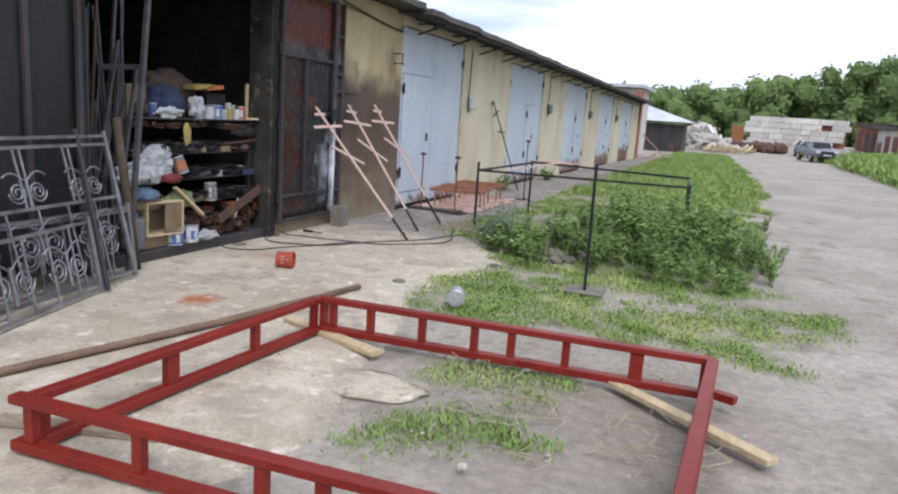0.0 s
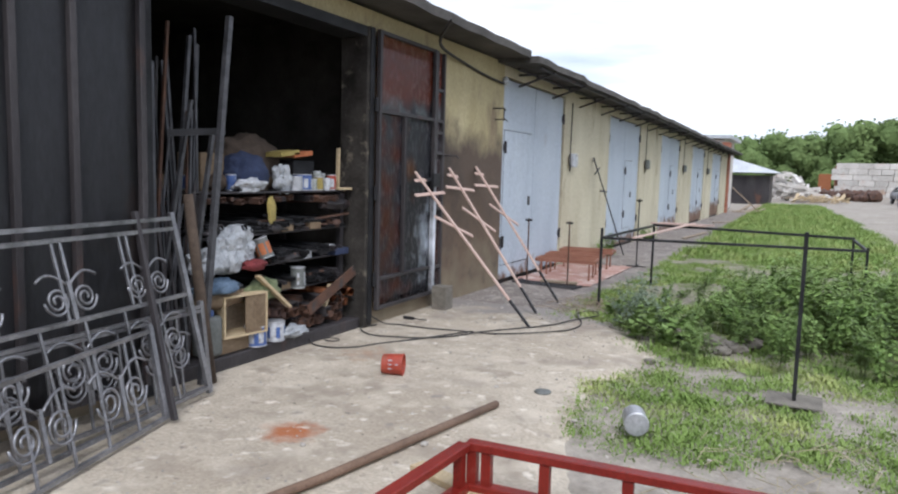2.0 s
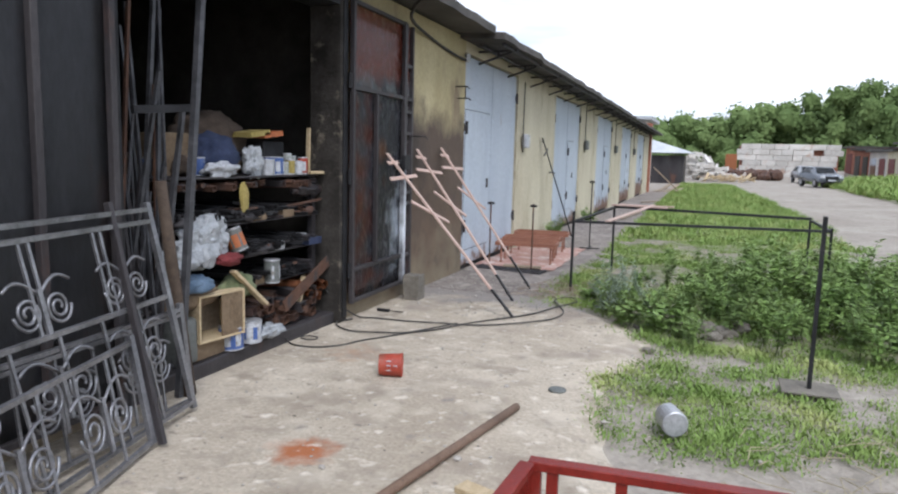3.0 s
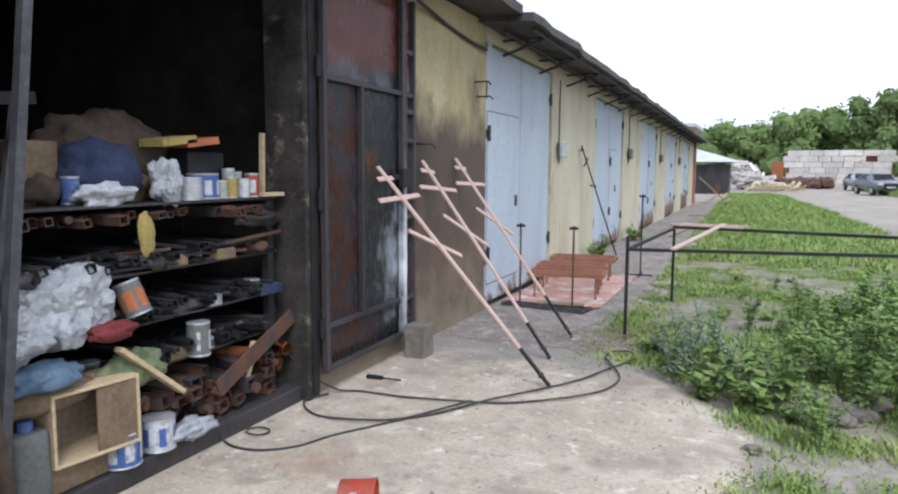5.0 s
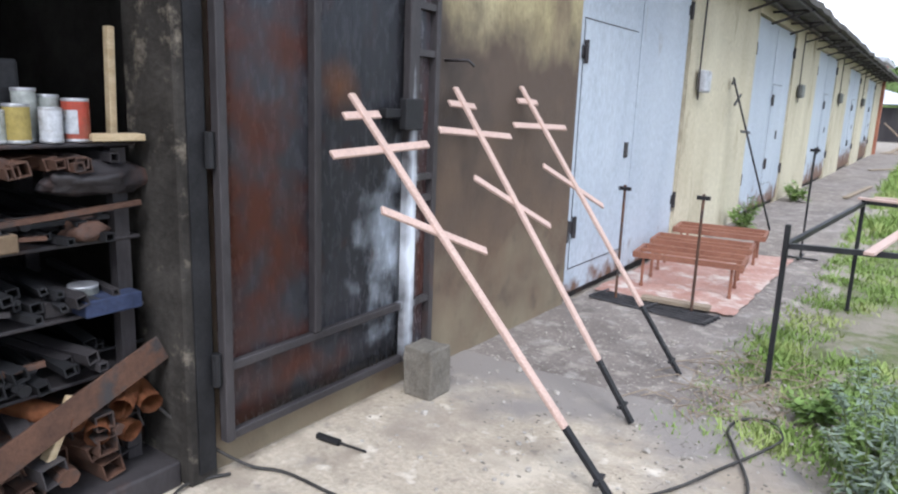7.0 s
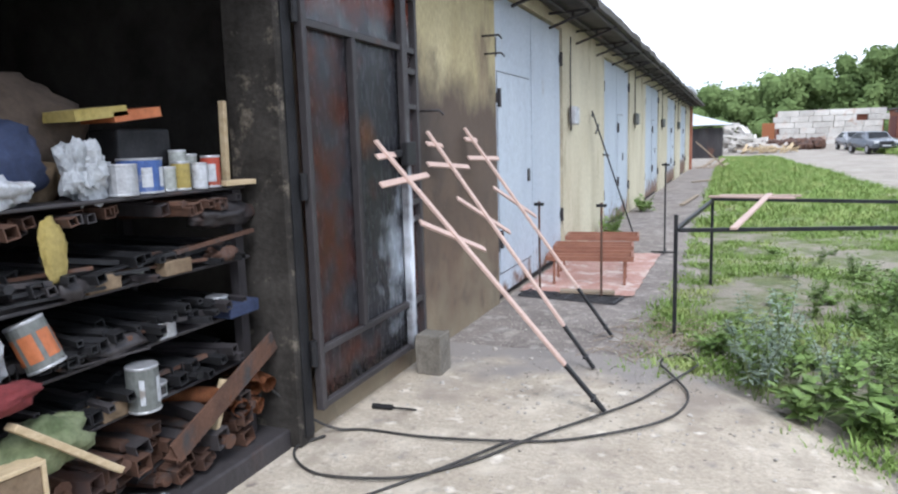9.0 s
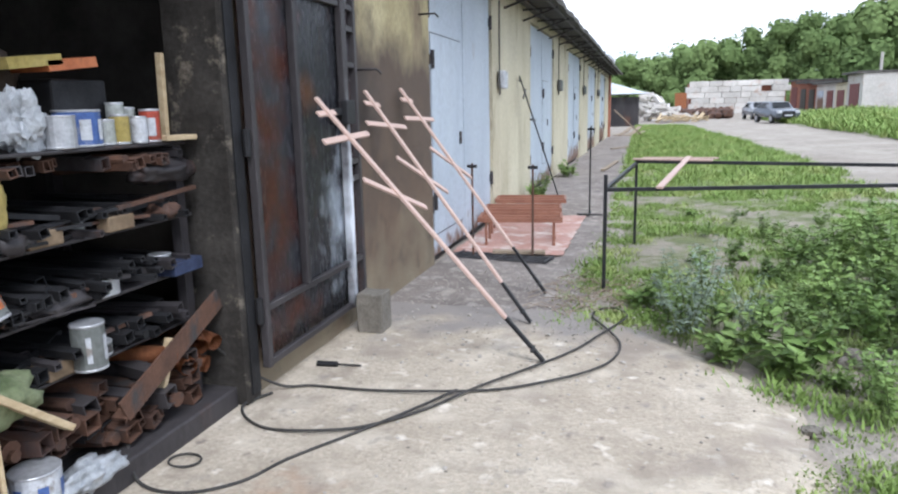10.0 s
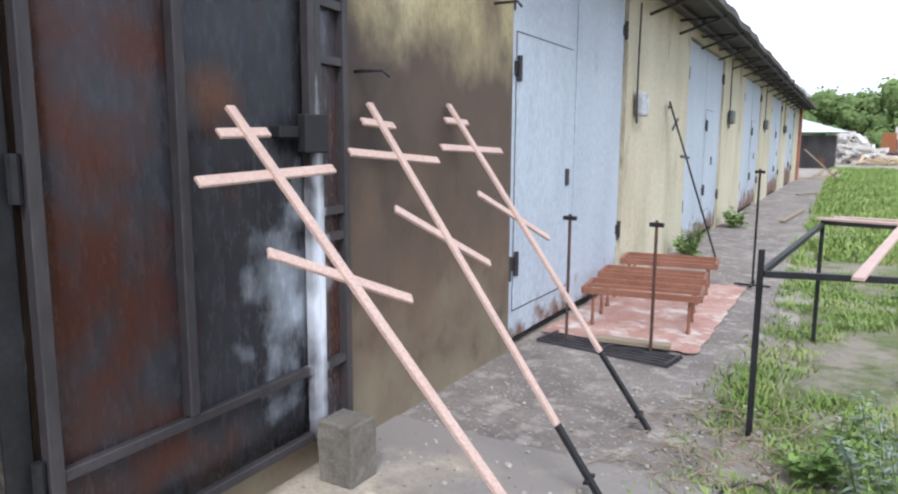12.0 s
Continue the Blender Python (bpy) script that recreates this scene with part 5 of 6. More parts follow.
bucket = thing("paint_bucket", (1.18, 9.2, 0.085), "small red paint bucket with white print lying on its side", "bucket", turn=20)
bm = bmesh.new()
lathe(bm, [(0.075, -0.08), (0.078, -0.075), (0.085, 0.08), (0.089, 0.082), (0.089, 0.092), (0.08, 0.092), (0.072, -0.06), (0.002, -0.062)], seg=24)
for v in bm.verts:
    v.co = Vector((v.co.z, v.co.x, v.co.y))
part("body", bm, REDCAN, bucket)
for k in range(3):
    bm = bmesh.new()
    for z in ((-0.02, 0.03) if k == 1 else (-0.02,)):
        beam(bm, (z, -0.083 * math.cos(k * 0.4 - 0.2), 0.083 * math.sin(k * 0.4 - 0.2)), (z + 0.03, -0.084 * math.cos(k * 0.4 - 0.2), 0.084 * math.sin(k * 0.4 - 0.2)), 0.015, 0.006)
    part("print", bm, CAN_WHITE, bucket)

jar = thing("tin_pail", (3.18, 8.92, 0.07), "pale grey tin pail lying in the grass", "pail", turn=-70)
bm = bmesh.new()
lathe(bm, [(0.06, -0.09), (0.075, -0.085), (0.078, 0.08), (0.07, 0.085), (0.002, 0.086)], seg=24)
for v in bm.verts:
    v.co = Vector((v.co.z, v.co.x, v.co.y + 0.01))
part("body", bm, TIN, jar)

# welding cable
def smooth_line(pts, n=8):
    out = []
    P = [Vector(p) for p in pts]
    for i in range(len(P) - 1):
        a, b, c, d = P[max(i - 1, 0)], P[i], P[i + 1], P[min(i + 2, len(P) - 1)]
        for k in range(n):
            t = k / n
            out.append(0.5 * ((2 * b) + (c - a) * t + (2 * a - 5 * b + 4 * c - d) * t * t + (3 * b - a - 3 * c + d) * t ** 3))
    out.append(P[-1])
    return out


ck = [(-0.1, 10.42, 0.34), (0.0, 10.56, 0.16), (0.12, 10.7, 0.03), (0.27, 10.78), (0.6, 10.776), (0.922, 10.816), (1.281, 10.947), (1.544, 11.109), (1.782, 11.325), (1.906, 11.6), (1.928, 11.9), (1.786, 12.255), (1.709, 12.468), (1.74, 12.628), (1.865, 12.685), (1.954, 12.549), (1.92, 12.367), (1.8, 12.035), (1.645, 11.682), (1.416, 11.291), (1.188, 10.926), (0.989, 10.608), (0.774, 10.35), (0.579, 10.24), (0.308, 10.221), (0.13, 10.3), (0.04, 10.42), (0.05, 10.55), (0.1, 10.62)]
bm = bmesh.new()
tube(bm, smooth_line([(p[0], p[1], p[2] if len(p) > 2 else 0.018 + 0.006 * (i % 3) - 0.006) for i, p in enumerate(ck)]), 0.0075, 7)
solid("welding_cable", bm, CABLE, "black rubber welding cable looped on the concrete", "cable", "cables", smooth=True)
bm = bmesh.new()
tube(bm, smooth_line([(-0.12, 9.75, 0.13), (0.03, 9.62, 0.02), (0.26, 9.6, 0.010), (0.45, 9.74, 0.010), (0.55, 9.97, 0.010), (0.71, 10.23, 0.010), (0.9, 10.51, 0.022), (1.1, 10.86, 0.03)]), 0.008, 7)
solid("welding_cable", bm, CABLE, "grey-black cable trailing from the threshold", "cable", "cables", smooth=True)
bm = bmesh.new()
tube(bm, [(0.1 + 0.075 * math.cos(k * math.tau / 24), 9.84 + 0.06 * math.sin(k * math.tau / 24), 0.014) for k in range(25)], 0.0055, 6)
solid("rubber_ring", bm, CABLE, "small black ring lying on the concrete", "ring", smooth=True)
bm = bmesh.new()
tube(bm, [(0.14, 11.1, 0.02), (0.27, 11.11, 0.02)], 0.018, 8)
tube(bm, [(0.27, 11.11, 0.02), (0.42, 11.13, 0.015)], 0.006, 6)
solid("electrode_holder", bm, BLACK_STEEL, "black tool with a thin rod on the concrete", "tool")
bm = bmesh.new()
lathe(bm, [(0.06, 0.0), (0.065, 0.006), (0.06, 0.016), (0.03, 0.018)], (2.39, 9.39, 0.0), 18)
solid("metal_disc", bm, PLASTIC_GREY, "flat grey metal disc lying on the concrete", "disc")
# rods with bars standing on a welded grate
grate = thing("steel_grate", (0.63, 14.43, 0.0), "flat dark steel grate lying on the path", "grate", turn=-9)
for k in range(5):
    bm = bmesh.new()
    beam(bm, (-0.52, -0.13 + k * 0.065, 0.012), (0.52, -0.13 + k * 0.065, 0.012), 0.014, 0.016)
    part("bar", bm, WORN_PROFILE, grate)
for x in (-0.5, 0.0, 0.5):
    bm = bmesh.new()
    beam(bm, (x, -0.16, 0.028), (x, 0.15, 0.028), 0.014, 0.012)
    part("cross_bar", bm, WORN_PROFILE, grate)
for x, y, h in ((0.317, 14.42, 0.99), (0.94, 14.46, 0.975), (1.265, 17.55, 1.25)):
    t = thing("upright_rod", (x, y, slope(y)), "thin dark steel rod with a small bar at its head, standing", "steel rod", "upright rods")
    bm = bmesh.new()
    tube(bm, [(0, 0, 0.034 if y < 15 else 0.0), (0, 0, h - slope(y))], 0.012, 7)
    part("rod", bm, BLACK_STEEL if y > 15 else RUST, t)
    bm = bmesh.new()
    beam(bm, (-0.05, 0, h - slope(y) - 0.03), (0.05, 0, h - slope(y) - 0.03), 0.03, 0.03)
    part("head_bar", bm, BLACK_STEEL, t)
    if y > 15:
        bm = bmesh.new()
        beam(bm, (-0.18, 0, 0.012), (0.18, 0, 0.012), 0.03, 0.014)
        beam(bm, (0, -0.18, 0.026), (0, 0.18, 0.026), 0.03, 0.014)
        part("foot", bm, BLACK_STEEL, t)


def low_table(x, y, w, d, turn, h=0.33):
    t = thing("table_frame", (x, y, slope(y)), "brown primed low welded table frame set out to dry", "table frame", "drying table frames", turn=turn)
    for a, b in (((0, 0), (w, 0)), ((w, 0), (w, d)), ((w, d), (0, d)), ((0, d), (0, 0))):
        bm = bmesh.new()
        beam(bm, (*a, h - 0.025), (*b, h - 0.025), 0.03, 0.05)
        part("rail", bm, BROWN_PAINT, t)
    bm = bmesh.new()
    beam(bm, (0, d / 2, h - 0.02), (w, d / 2, h - 0.02), 0.03, 0.03)
    part("rail", bm, BROWN_PAINT, t)
    for a in ((0.08, 0.03), (w - 0.08, 0.03), (0.08, d - 0.03), (w - 0.08, d - 0.03)):
        bm = bmesh.new()
        tube(bm, [(*a, h - 0.05), (a[0], a[1], 0.05)], 0.014, 7)
        lumpy(bm, (a[0], a[1], 0.03), (0.022, 0.022, 0.028), 1, 0.05, 1)
        part("leg", bm, BROWN_PAINT, t)


low_table(0.24, 15.0, 0.92, 0.46, 7)
low_table(0.14, 15.75, 0.92, 0.42, 7)
low_table(0.10, 16.6, 0.92, 0.5, 7)
PINK_FILM = material("overspray_film", (0.42, 0.20, 0.15), (0.60, 0.40, 0.34), 0.6, grain=30, patch=2.5, bump=0.5, stain=(0.62, 0.55, 0.5), stain_amount=0.3, stain_scale=3)
bm = bmesh.new()
g = [[bm.verts.new((0.03 + 1.2 * i / 18 + 0.04 * noise.noise(Vector((j * 0.8, 3, 0))), 14.62 + 2.75 * j / 24 + 0.06 * noise.noise(Vector((i * 0.8, 8, 0))), slope(14.62 + 2.75 * j / 24) + 0.012 + 0.02 * max(0, noise.noise(Vector((i * 0.6, j * 0.6, 2)))))) for j in range(25)] for i in range(19)]
for i in range(18):
    for j in range(24):
        bm.faces.new((g[i][j], g[i + 1][j], g[i + 1][j + 1], g[i][j + 1]))
solid("drop_sheet", bm, PINK_FILM, "pinkish paint-stained film spread under the table frames", "drop sheet", smooth=True)
for a, b in (((0.5, 14.55, 0.045), (1.05, 14.6, 0.045)), ((1.0, 24.5, slope(24.5) + 0.03), (1.2, 27.4, slope(27) + 0.03)), ((0.75, 33, slope(33) + 0.03), (1.3, 34.2, slope(34) + 0.03))):
    bm = bmesh.new()
    beam(bm, a, b, 0.1, 0.03)
    solid("old_plank", bm, OLD_WOOD, "weathered grey plank lying on the path", "plank", "planks on the path")

# gas meter boxes and wall pipes
for y, z in ((17.28, 1.92), (23.8, 2.0), (29.9, 2.0), (35.9, 2.0)):
    t = thing("meter_box", (0.012, y, z), "small grey meter box on the plaster wall with a pipe above", "meter box", "meter boxes")
    bm = bmesh.new()
    box(bm, (0, -0.12, -0.12), (0.11, 0.12, 0.13))
    bevelled(bm, 0.03, 3)
    part("casing", bm, CAN_WHITE if y < 18 else PLASTIC_GREY, t)
    bm = bmesh.new()
    tube(bm, smooth_line([(0.04, -0.14, -0.2), (0.04, -0.16, 0.1), (0.03, -0.12, 0.6), (0.03, -0.1, 1.05)]), 0.012, 6)
    part("pipe", bm, SOOT_STEEL, t)
for y, z in ((12.25, 1.84), (13.68, 2.55), (13.75, 2.4)):
    bm = bmesh.new()
    tube(bm, [(0.0, y, z), (0.16, y, z), (0.18, y + 0.03, z - 0.03)], 0.009, 6)
    solid("wall_hook", bm, SOOT_STEEL, "rusty steel hook set in the sooty wall", "hook", "wall hooks", smooth=True)
bm = bmesh.new()
tube(bm, smooth_line([(0.7, 11.0, 3.18), (0.2, 11.7, 3.08), (0.03, 12.7, 3.02), (0.03, 13.4, 2.95), (0.05, 13.95, 2.92)]), 0.018, 6)
solid("wall_cable", bm, CABLE, "black cable strung under the eave", "cable", smooth=True)
bm = bmesh.new()
lathe(bm, [(0.03, 0), (0.045, 0.03), (0.03, 0.06), (0.045, 0.09), (0.02, 0.12)], (0.06, 13.95, 2.9), 12)
solid("insulator", bm, CAN_WHITE, "white ceramic insulator on the wall", "insulator")

# eave brackets
for k in range(19):
    y = 14.6 + k * 1.55
    z = 3.16 - 0.006 * (y - 14)
    t = thing("eave_bracket", (0.0, y, z), "rusty angle-iron bracket under the eave", "bracket", "eave brackets")
    for a, b in (((0.005, 0, -0.03), (0.58, 0, -0.02)), ((0.005, 0, -0.2), (0.5, 0, -0.04)), ((0.3, 0, -0.1), (0.3, 0, -0.02))):
        bm = bmesh.new()
        beam(bm, a, b, 0.03, 0.03)
        part("arm", bm, SOOT_STEEL, t)
bm = bmesh.new()
for x in (0.2, 0.52):
    beam(bm, (x, 14.1, 3.145), (x, 43.9, 3.145 - 0.006 * 29.8), 0.04, 0.03)
solid("eave_purlin", bm, SOOT_STEEL, "long rusty angle-iron purlins under the eave", "purlin", kind="structure")
PEBBLE = plain("pale_pebble", (0.36, 0.33, 0.29), (0.58, 0.54, 0.48), 0.95)
# rubble and small stones
rr = random.Random(4)
bm = bmesh.new()
for _ in range(900):
    zone = rr.random()
    if zone < 0.45:
        x, y = rr.uniform(0.2, 2.4), rr.uniform(11.2, 13.8)
    elif zone < 0.75:
        x, y = rr.uniform(0.3, 3.2), rr.uniform(6.5, 11.2)
    else:
        x, y = rr.uniform(3.4, 7.5), rr.uniform(6.2, 11)
    s = rr.uniform(0.004, 0.012) * (2.2 if rr.random() < 0.06 else 1)
    lumpy(bm, (x, y, s * 0.4), (s, s * rr.uniform(0.6, 1.2), s * 0.6), rr.random() * 50, 0.4, 1)
solid("pebbles", bm, PEBBLE, "scattered small stones and crumbs of rubble", "pebbles", kind="stuff")
bm = bmesh.new()
for _ in range(160):
    x, y, a = rr.uniform(3.5, 5.4), rr.uniform(6.3, 9.3), rr.uniform(0, 6.28)
    ln = rr.uniform(0.08, 0.35)
    tube(bm, [(x, y, 0.0), (x + ln * 0.5 * math.cos(a), y + ln * 0.5 * math.sin(a), rr.uniform(0.01, 0.05)), (x + ln * math.cos(a + 0.4), y + ln * math.sin(a + 0.4), 0.005)], 0.003, 4, closed=False)
DRY = plain("dry_straw", (0.36, 0.31, 0.2), (0.5, 0.44, 0.3), 0.9)
solid("dry_stalks", bm, DRY, "dry pale stalks strewn over the dirt", "straw", kind="stuff")
for x, y, sx, sy, sz, seed in ((3.12, 12.1, 0.16, 0.1, 0.07, 2), (3.34, 11.86, 0.13, 0.11, 0.09, 5), (3.5, 11.74, 0.15, 0.1, 0.08, 8), (3.42, 11.58, 0.1, 0.08, 0.06, 11), (3.62, 11.95, 0.17, 0.12, 0.1, 14), (2.88, 10.86, 0.06, 0.05, 0.03, 17)):
    bm = bmesh.new()
    lumpy(bm, (x, y, sz * 0.35 - 0.03), (sx * 0.8, sy * 0.8, sz * 0.8), seed, 0.45, 3, 2.2)
    solid("stone", bm, BLOCK, "grey broken stone lying among the weeds", "stone", "stones in the weeds")
bm = bmesh.new()
for _ in range(70):
    x, y, a = rr.uniform(1.35, 1.95), rr.uniform(12.5, 13.7), rr.uniform(0, 6.28)
    ln = rr.uniform(0.12, 0.4)
    tube(bm, [(x, y, 0.004), (x + ln * 0.5 * math.cos(a), y + ln * 0.5 * math.sin(a), rr.uniform(0.02, 0.07)), (x + ln * math.cos(a + 0.5), y + ln * math.sin(a + 0.5), 0.01)], 0.0035, 4, closed=False)
solid("dead_stalks", bm, OLD_WOOD, "dead brown stalks tangled at the edge of the path", "stalks", kind="stuff")
bm = bmesh.new()
for _ in range(260):
    u = rr.random()
    x, y = (rr.uniform(0.1, 2.2), rr.gauss(11.8, 0.3)) if u < 0.6 else (rr.uniform(0.05, 2.7), rr.uniform(7.6, 12.4))
    size = rr.uniform(0.003, 0.008)
    lumpy(bm, (x, y, size * 0.3), (size * rr.uniform(0.8, 1.8), size, size * 0.5), rr.random() * 50, 0.4, 1)
solid("concrete_grit", bm, BLOCK, "dark grit and crumbs of broken concrete", "grit", kind="stuff")
bm = bmesh.new()
lumpy(bm, (3.35, 6.95, -0.03), (0.36, 0.22, 0.02), 4, 0.3, 3)
solid("sand_patch", bm, CONCRETE, "thin pale mortar spill on the dirt", "mortar", kind="stuff", smooth=True)


# ---- parked cars ----
def parked_car(at, turn, paint, label):
    t = thing("car", at, label, "car", "parked cars", turn=turn)
    t.scale = (1.04, 1.04, 1.06)
    prof = [(-2.0, 0.35), (-2.05, 0.6), (-1.95, 0.82), (-1.0, 0.95), (-0.45, 1.42), (0.9, 1.46), (1.75, 1.02), (2.0, 0.95), (2.05, 0.4)]
    bm = bmesh.new()
    sides = []
    for s in (-1, 1):
        sides.append([bm.verts.new((s * (0.84 if z < 1.0 else 0.66), y, z)) for y, z in prof])
    bm.faces.new(sides[0])
    bm.faces.new(sides[1][::-1])
    for i in range(len(prof)):
        j = (i + 1) % len(prof)
        bm.faces.new((sides[0][i], sides[1][i], sides[1][j], sides[0][j]))
    bevelled(bm, 0.06, 2)
    part("body", bm, paint, t, smooth=True)
    for name, pts in (("windscreen", ((-0.62, -1.0 + 0.06, 1.0), (0.62, -0.94, 1.0), (0.56, -0.52, 1.37), (-0.56, -0.52, 1.37))),):
        bm = bmesh.new()
        bm.faces.new([bm.verts.new((x, y - 0.07, z + 0.02)) for x, y, z in pts])
        bmesh.ops.solidify(bm, geom=bm.faces[:], thickness=0.01)
        part(name, bm, GLASS_DARK, t)
    for s in (-1, 1):
        bm = bmesh.new()
        bm.faces.new([bm.verts.new(p) for p in ((s * 0.8, -0.75, 1.0), (s * 0.8, 1.5, 1.02), (s * 0.69, 0.85, 1.38), (s * 0.69, -0.4, 1.36))])
        bmesh.ops.solidify(bm, geom=bm.faces[:], thickness=0.02)
        part("side_window", bm, GLASS_DARK, t)
        bm = bmesh.new()
        box(bm, (s * 0.62 - 0.16, -2.09, 0.66), (s * 0.62 + 0.16, -2.0, 0.82))
        bevelled(bm, 0.03, 2)
        part("headlight", bm, CAN_WHITE, t)
        for y in (-1.25, 1.3):
            bm = bmesh.new()
            tube(bm, [(s * 0.66, y, 0.31), (s * 0.87, y, 0.31)], 0.31, 18)
            w = part("wheel", bm, CABLE, t)
            bm = bmesh.new()
            tube(bm, [(s * 0.86, y, 0.31), (s * 0.885, y, 0.31)], 0.19, 14)
            part("rim", bm, TIN, w)
    for z0, z1, m in ((0.58, 0.78, BLACK_STEEL), (0.4, 0.54, BLACK_STEEL)):
        bm = bmesh.new()
        box(bm, (-0.42, -2.1, z0), (0.42, -2.03, z1))
        part("grille", bm, m, t)
    bm = bmesh.new()
    box(bm, (-0.26, -2.115, 0.47), (0.26, -2.102, 0.57))
    part("number_plate", bm, CAN_WHITE, t)


GLASS_DARK = plain("car_glass", (0.03, 0.035, 0.04), (0.06, 0.065, 0.07), 0.08)
CAR_DARK = plain("dark_grey_car_paint", (0.10, 0.115, 0.14), (0.15, 0.165, 0.19), 0.25, 0.3, coat=0.6)
CAR_SILVER = plain("silver_car_paint", (0.3, 0.31, 0.33), (0.4, 0.41, 0.43), 0.3, 0.4, coat=0.6)
parked_car((10.9, 65.0, 0.0), 14, CAR_DARK, "blue-grey hatchback parked on the dirt road")
parked_car((11.3, 77.5, slope(78)), 8, CAR_SILVER, "silver car parked behind the dark one")


# ---- far buildings ----
def far_garage(y0, y1, z, h, mat, door, label, roof_mat=TARPAPER):
    t = thing("garage", (19.0, y0, z), label, "garage", "garages across the road")
    w = y1 - y0 - 0.02
    bm = bmesh.new()
    box(bm, (0, 0, -1.2), (6, w, h))
    part("wall", bm, mat, t)
    bm = bmesh.new()
    box(bm, (-0.5, -0.1, h + 0.004), (6.2, w + 0.1, h + 0.2))
    part("roof", bm, roof_mat, t)
    bm = bmesh.new()
    box(bm, (-0.06, w * 0.2, 0), (-0.004, w * 0.8, h * 0.78))
    bevelled(bm, 0.01, 1)
    part("door", bm, door, t)


MAROON = plain("maroon_door", (0.13, 0.03, 0.03), (0.19, 0.05, 0.045), 0.6)
y = 75.0
for wd, h, m, dm, label in ((5, 3.7, WHITEWASH, MAROON, "white rendered garage across the road"), (4.2, 3.1, STUCCO, MAROON, "pale garage with a maroon door"), (4.2, 3.0, WHITEWASH, MAROON, "whitewashed garage with a maroon door"), (4.2, 2.9, WHITEWASH, BLUE, "whitewashed garage with a grey door"),
                            (4.4, 3.0, BRICK, SOOT_STEEL, "brown brick garage with a dark door"), (5, 3.0, BRICK, SOOT_STEEL, "dark brick garage with a felt roof"), (6, 3.2, BRICK, MAROON, "red brick garage at the row's end")):
    far_garage(y, y + wd, 0.03 * max(0, y - 80), h, m, dm, label)
    y += wd
bm = bmesh.new()
tube(bm, [(20.5, 76, 3.8), (20.5, 76, 5.4)], 0.12, 10)
solid("roof_pipe", bm, WHITEWASH, "white vent pipe on a garage roof", "pipe")

# wall of large pale blocks
bw = thing("block_wall", (6.3, 92, 0.8), "rough wall of large pale concrete blocks", "wall")
rb = random.Random(6)
bz = -0.6
for row in range(6):
    bx = -rb.uniform(0, 0.8)
    while bx < 8.4:
        ln = rb.uniform(1.0, 2.2)
        if not (row == 4 and 6.7 < bx + ln * 0.5 < 7.9):
            bm = bmesh.new()
            box(bm, (bx, rb.uniform(-0.05, 0.05), bz), (bx + ln - 0.03, 0.5, bz + 0.6))
            bevelled(bm, 0.03, 1)
            part("block", bm, WHITEWASH, bw)
        bx += ln
    bz += 0.615
bm = bmesh.new()
box(bm, (6.0, 92.6, 0.0), (16, 97, 3.7))
solid("far_garage_block", bm, BRICK, "low brick building behind the block wall", "building")
bm = bmesh.new()
box(bm, (4.35, 86, 0.1), (5.5, 86.2, 2.6))
solid("rusty_gate", bm, RUST_ORANGE, "rusty orange sheet gate between the walls", "gate")

# heaps of broken blocks and timber
hb = random.Random(9)
heap = bmesh.new()
for _ in range(150):
    x, yy = hb.gauss(1.6, 1.6), 76 + hb.gauss(0, 1.2)
    z = slope(yy) + 0.3 + max(0, 2.4 - abs(x - 1.6) * 0.7) * hb.random()
    s = hb.uniform(0.12, 0.4)
    a = Vector((x, yy, z))
    d = Vector((hb.uniform(-1, 1), hb.uniform(-0.4, 0.4), hb.uniform(-0.3, 0.3))).normalized()
    beam(heap, a - d * s * 1.8, a + d * s * 1.8, s, s * 0.7)
solid("rubble_heap", heap, WHITEWASH, "heap of broken pale blocks and boards", "rubble", kind="stuff")
heap = bmesh.new()
for _ in range(120):
    x, yy = hb.uniform(3.5, 9.5), 84 + hb.gauss(0, 1.0)
    lumpy(heap, (x, yy, slope(yy) + hb.uniform(0, 0.5)), (hb.uniform(0.2, 0.6),) * 3, hb.random() * 30, 0.4, 1)
solid("earth_heap", heap, RUST, "low heap of dark earth and bricks", "earth heap", kind="stuff")
heap = bmesh.new()
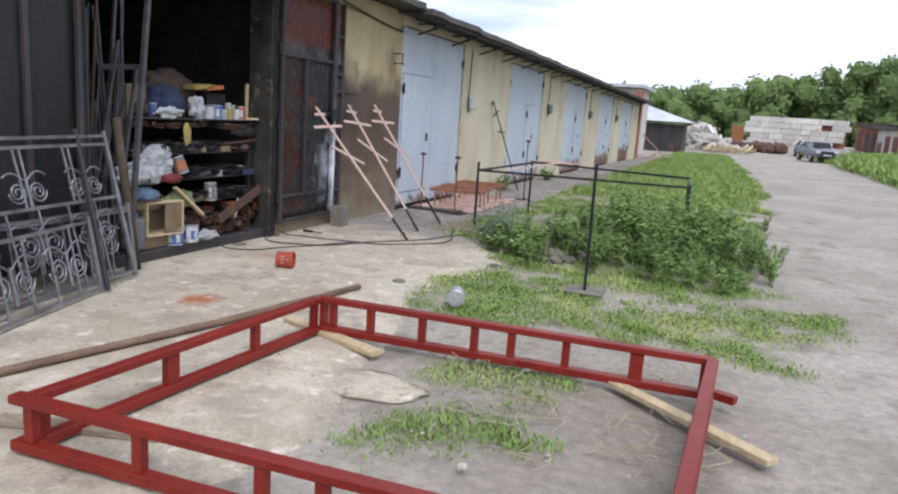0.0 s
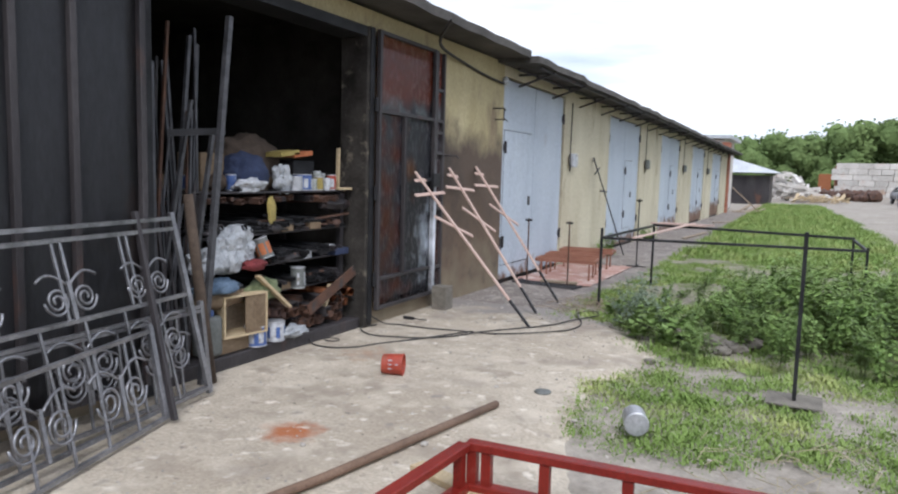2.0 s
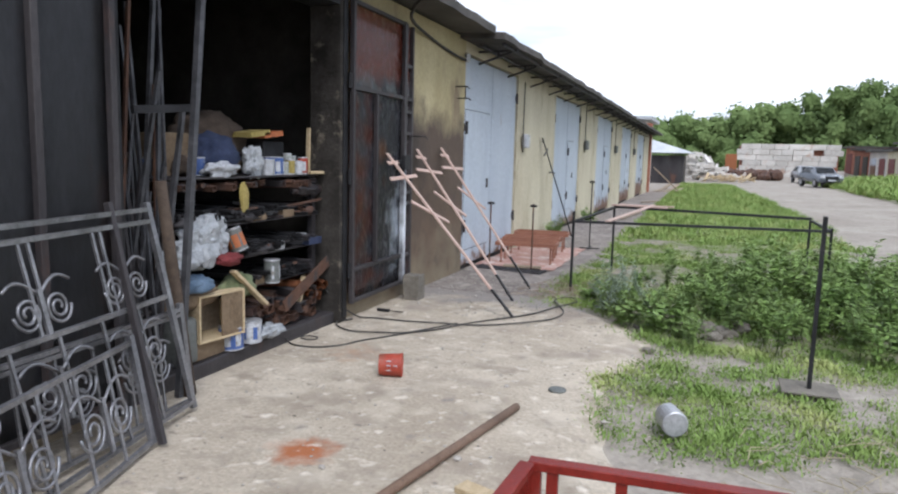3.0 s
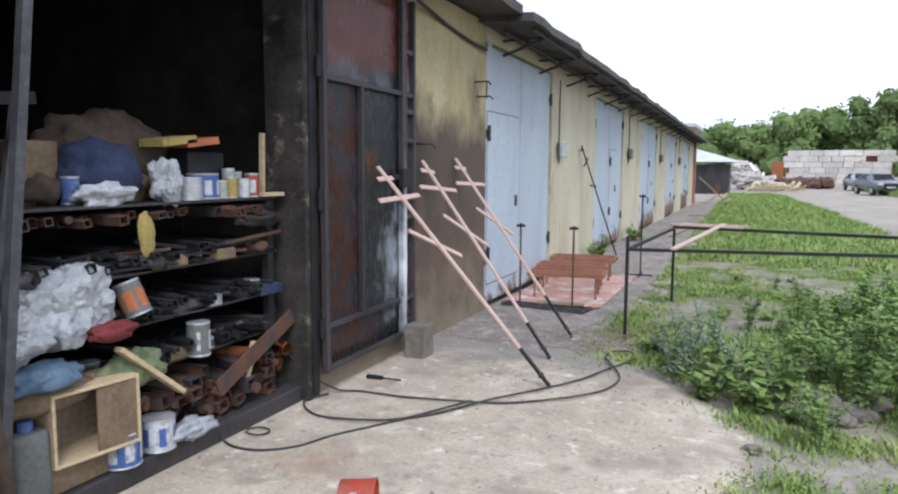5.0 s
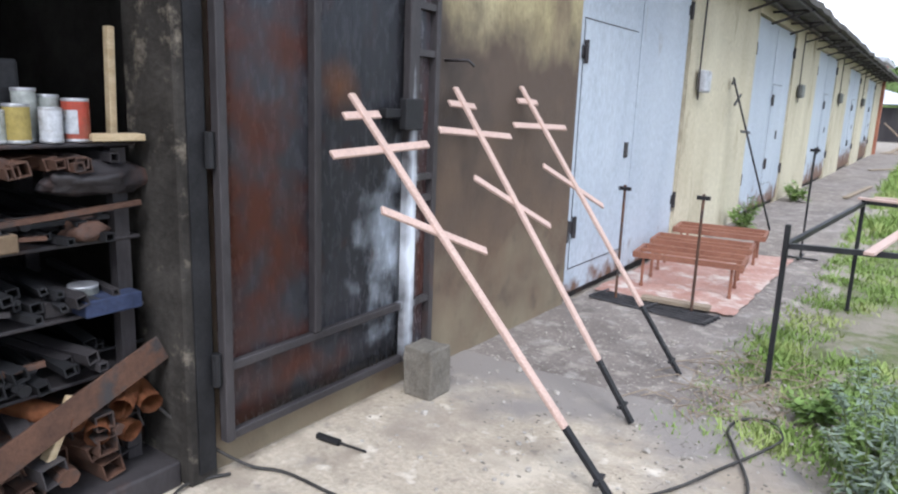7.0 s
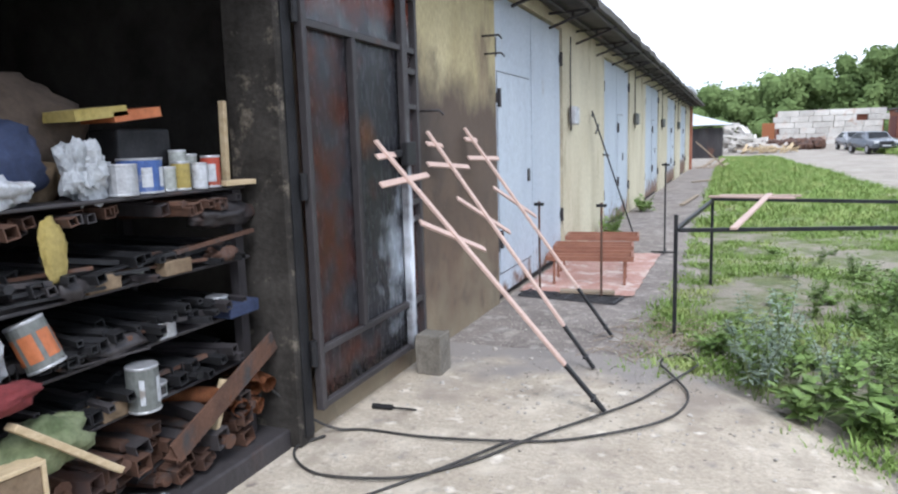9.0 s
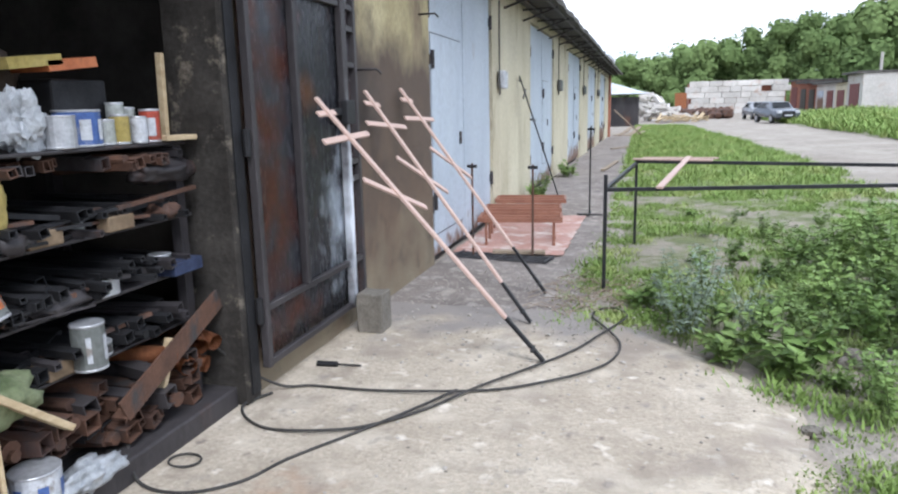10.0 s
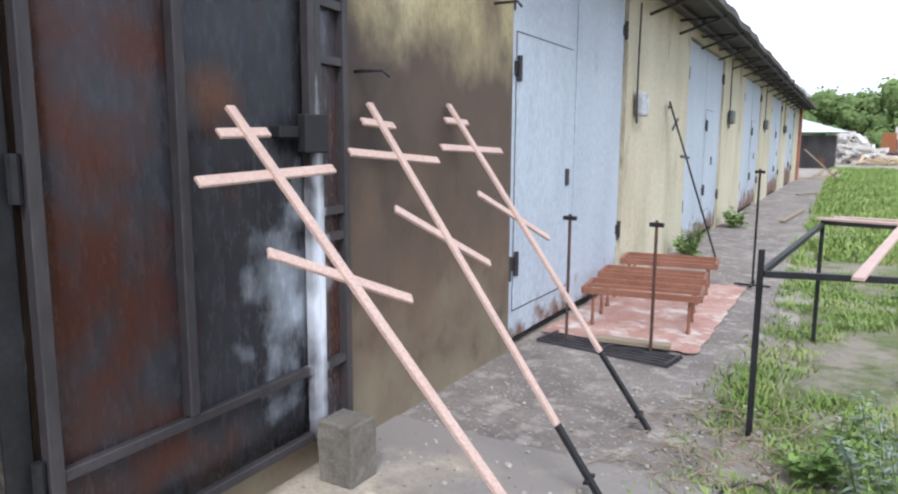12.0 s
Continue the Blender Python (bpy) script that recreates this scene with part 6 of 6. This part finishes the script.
for _ in range(40):
    x, yy = hb.uniform(2.5, 6.5), 72 + hb.gauss(0, 0.8)
    d = Vector((hb.uniform(-1, 1), hb.uniform(-1, 1), hb.uniform(0, 0.3))).normalized()
    a = Vector((x, yy, slope(yy) + 0.15 + 0.3 * hb.random()))
    beam(heap, a - d * 0.8, a + d * 0.8, 0.14, 0.06)
solid("board_heap", heap, RAW_WOOD, "heap of pale yellow boards", "boards", kind="stuff")

# shed with pale roof beyond the end of the row
shed = thing("shed", (-3.0, 62, 0.0), "small dark shed with a pale sheet roof", "shed")
bm = bmesh.new()
box(bm, (0, 0, -0.5), (4.1, 4, 2.1))
part("wall", bm, SOOT_STEEL, shed)
bm = bmesh.new()
for a, b in (((-0.5, -0.6, 3.7), (4.7, -0.6, 2.3)),):
    v = [bm.verts.new(p) for p in ((0.2, 2, 3.75), (4.9, -0.6, 2.3), (4.9, 4.6, 2.3), (-0.6, -0.6, 2.3), (-0.6, 4.6, 2.3))]
    bm.faces.new((v[0], v[1], v[2]))
    bm.faces.new((v[0], v[3], v[1]))
    bm.faces.new((v[0], v[2], v[4]))
    bm.faces.new((v[0], v[4], v[3]))
    bm.faces.new((v[3], v[4], v[2], v[1]))
part("roof", bm, METAL_ROOF, shed)
upper = thing("roof_house", (-3.2, 46, 0.0), "pale upper storey rising behind the row's end", "building")
bm = bmesh.new()
box(bm, (-3, 0, 0), (2.75, 5, 3.9))
part("wall", bm, WHITEWASH, upper)
bm = bmesh.new()
box(bm, (-3.3, -0.4, 3.92), (3.1, 5.3, 4.1))
part("roof", bm, METAL_ROOF, upper)
for k in range(5):
    bm = bmesh.new()
    beam(bm, (0.3 + 0.25 * k, 44.6, slope(42)), (0.9 + 0.2 * k, 45.6 + 0.3 * k, slope(42) + 0.15 + 0.25 * (k % 2)), 0.2, 0.03)
    solid("board", bm, OLD_WOOD, "old board dumped at the end of the path", "board", "dumped boards")
bm = bmesh.new()
beam(bm, (0.25, 44.3, slope(42) + 1.3), (1.6, 44.9, slope(42) + 0.02), 0.08, 0.05)
solid("prop_pole", bm, OLD_WOOD, "pale pole propped at the end pier", "pole")
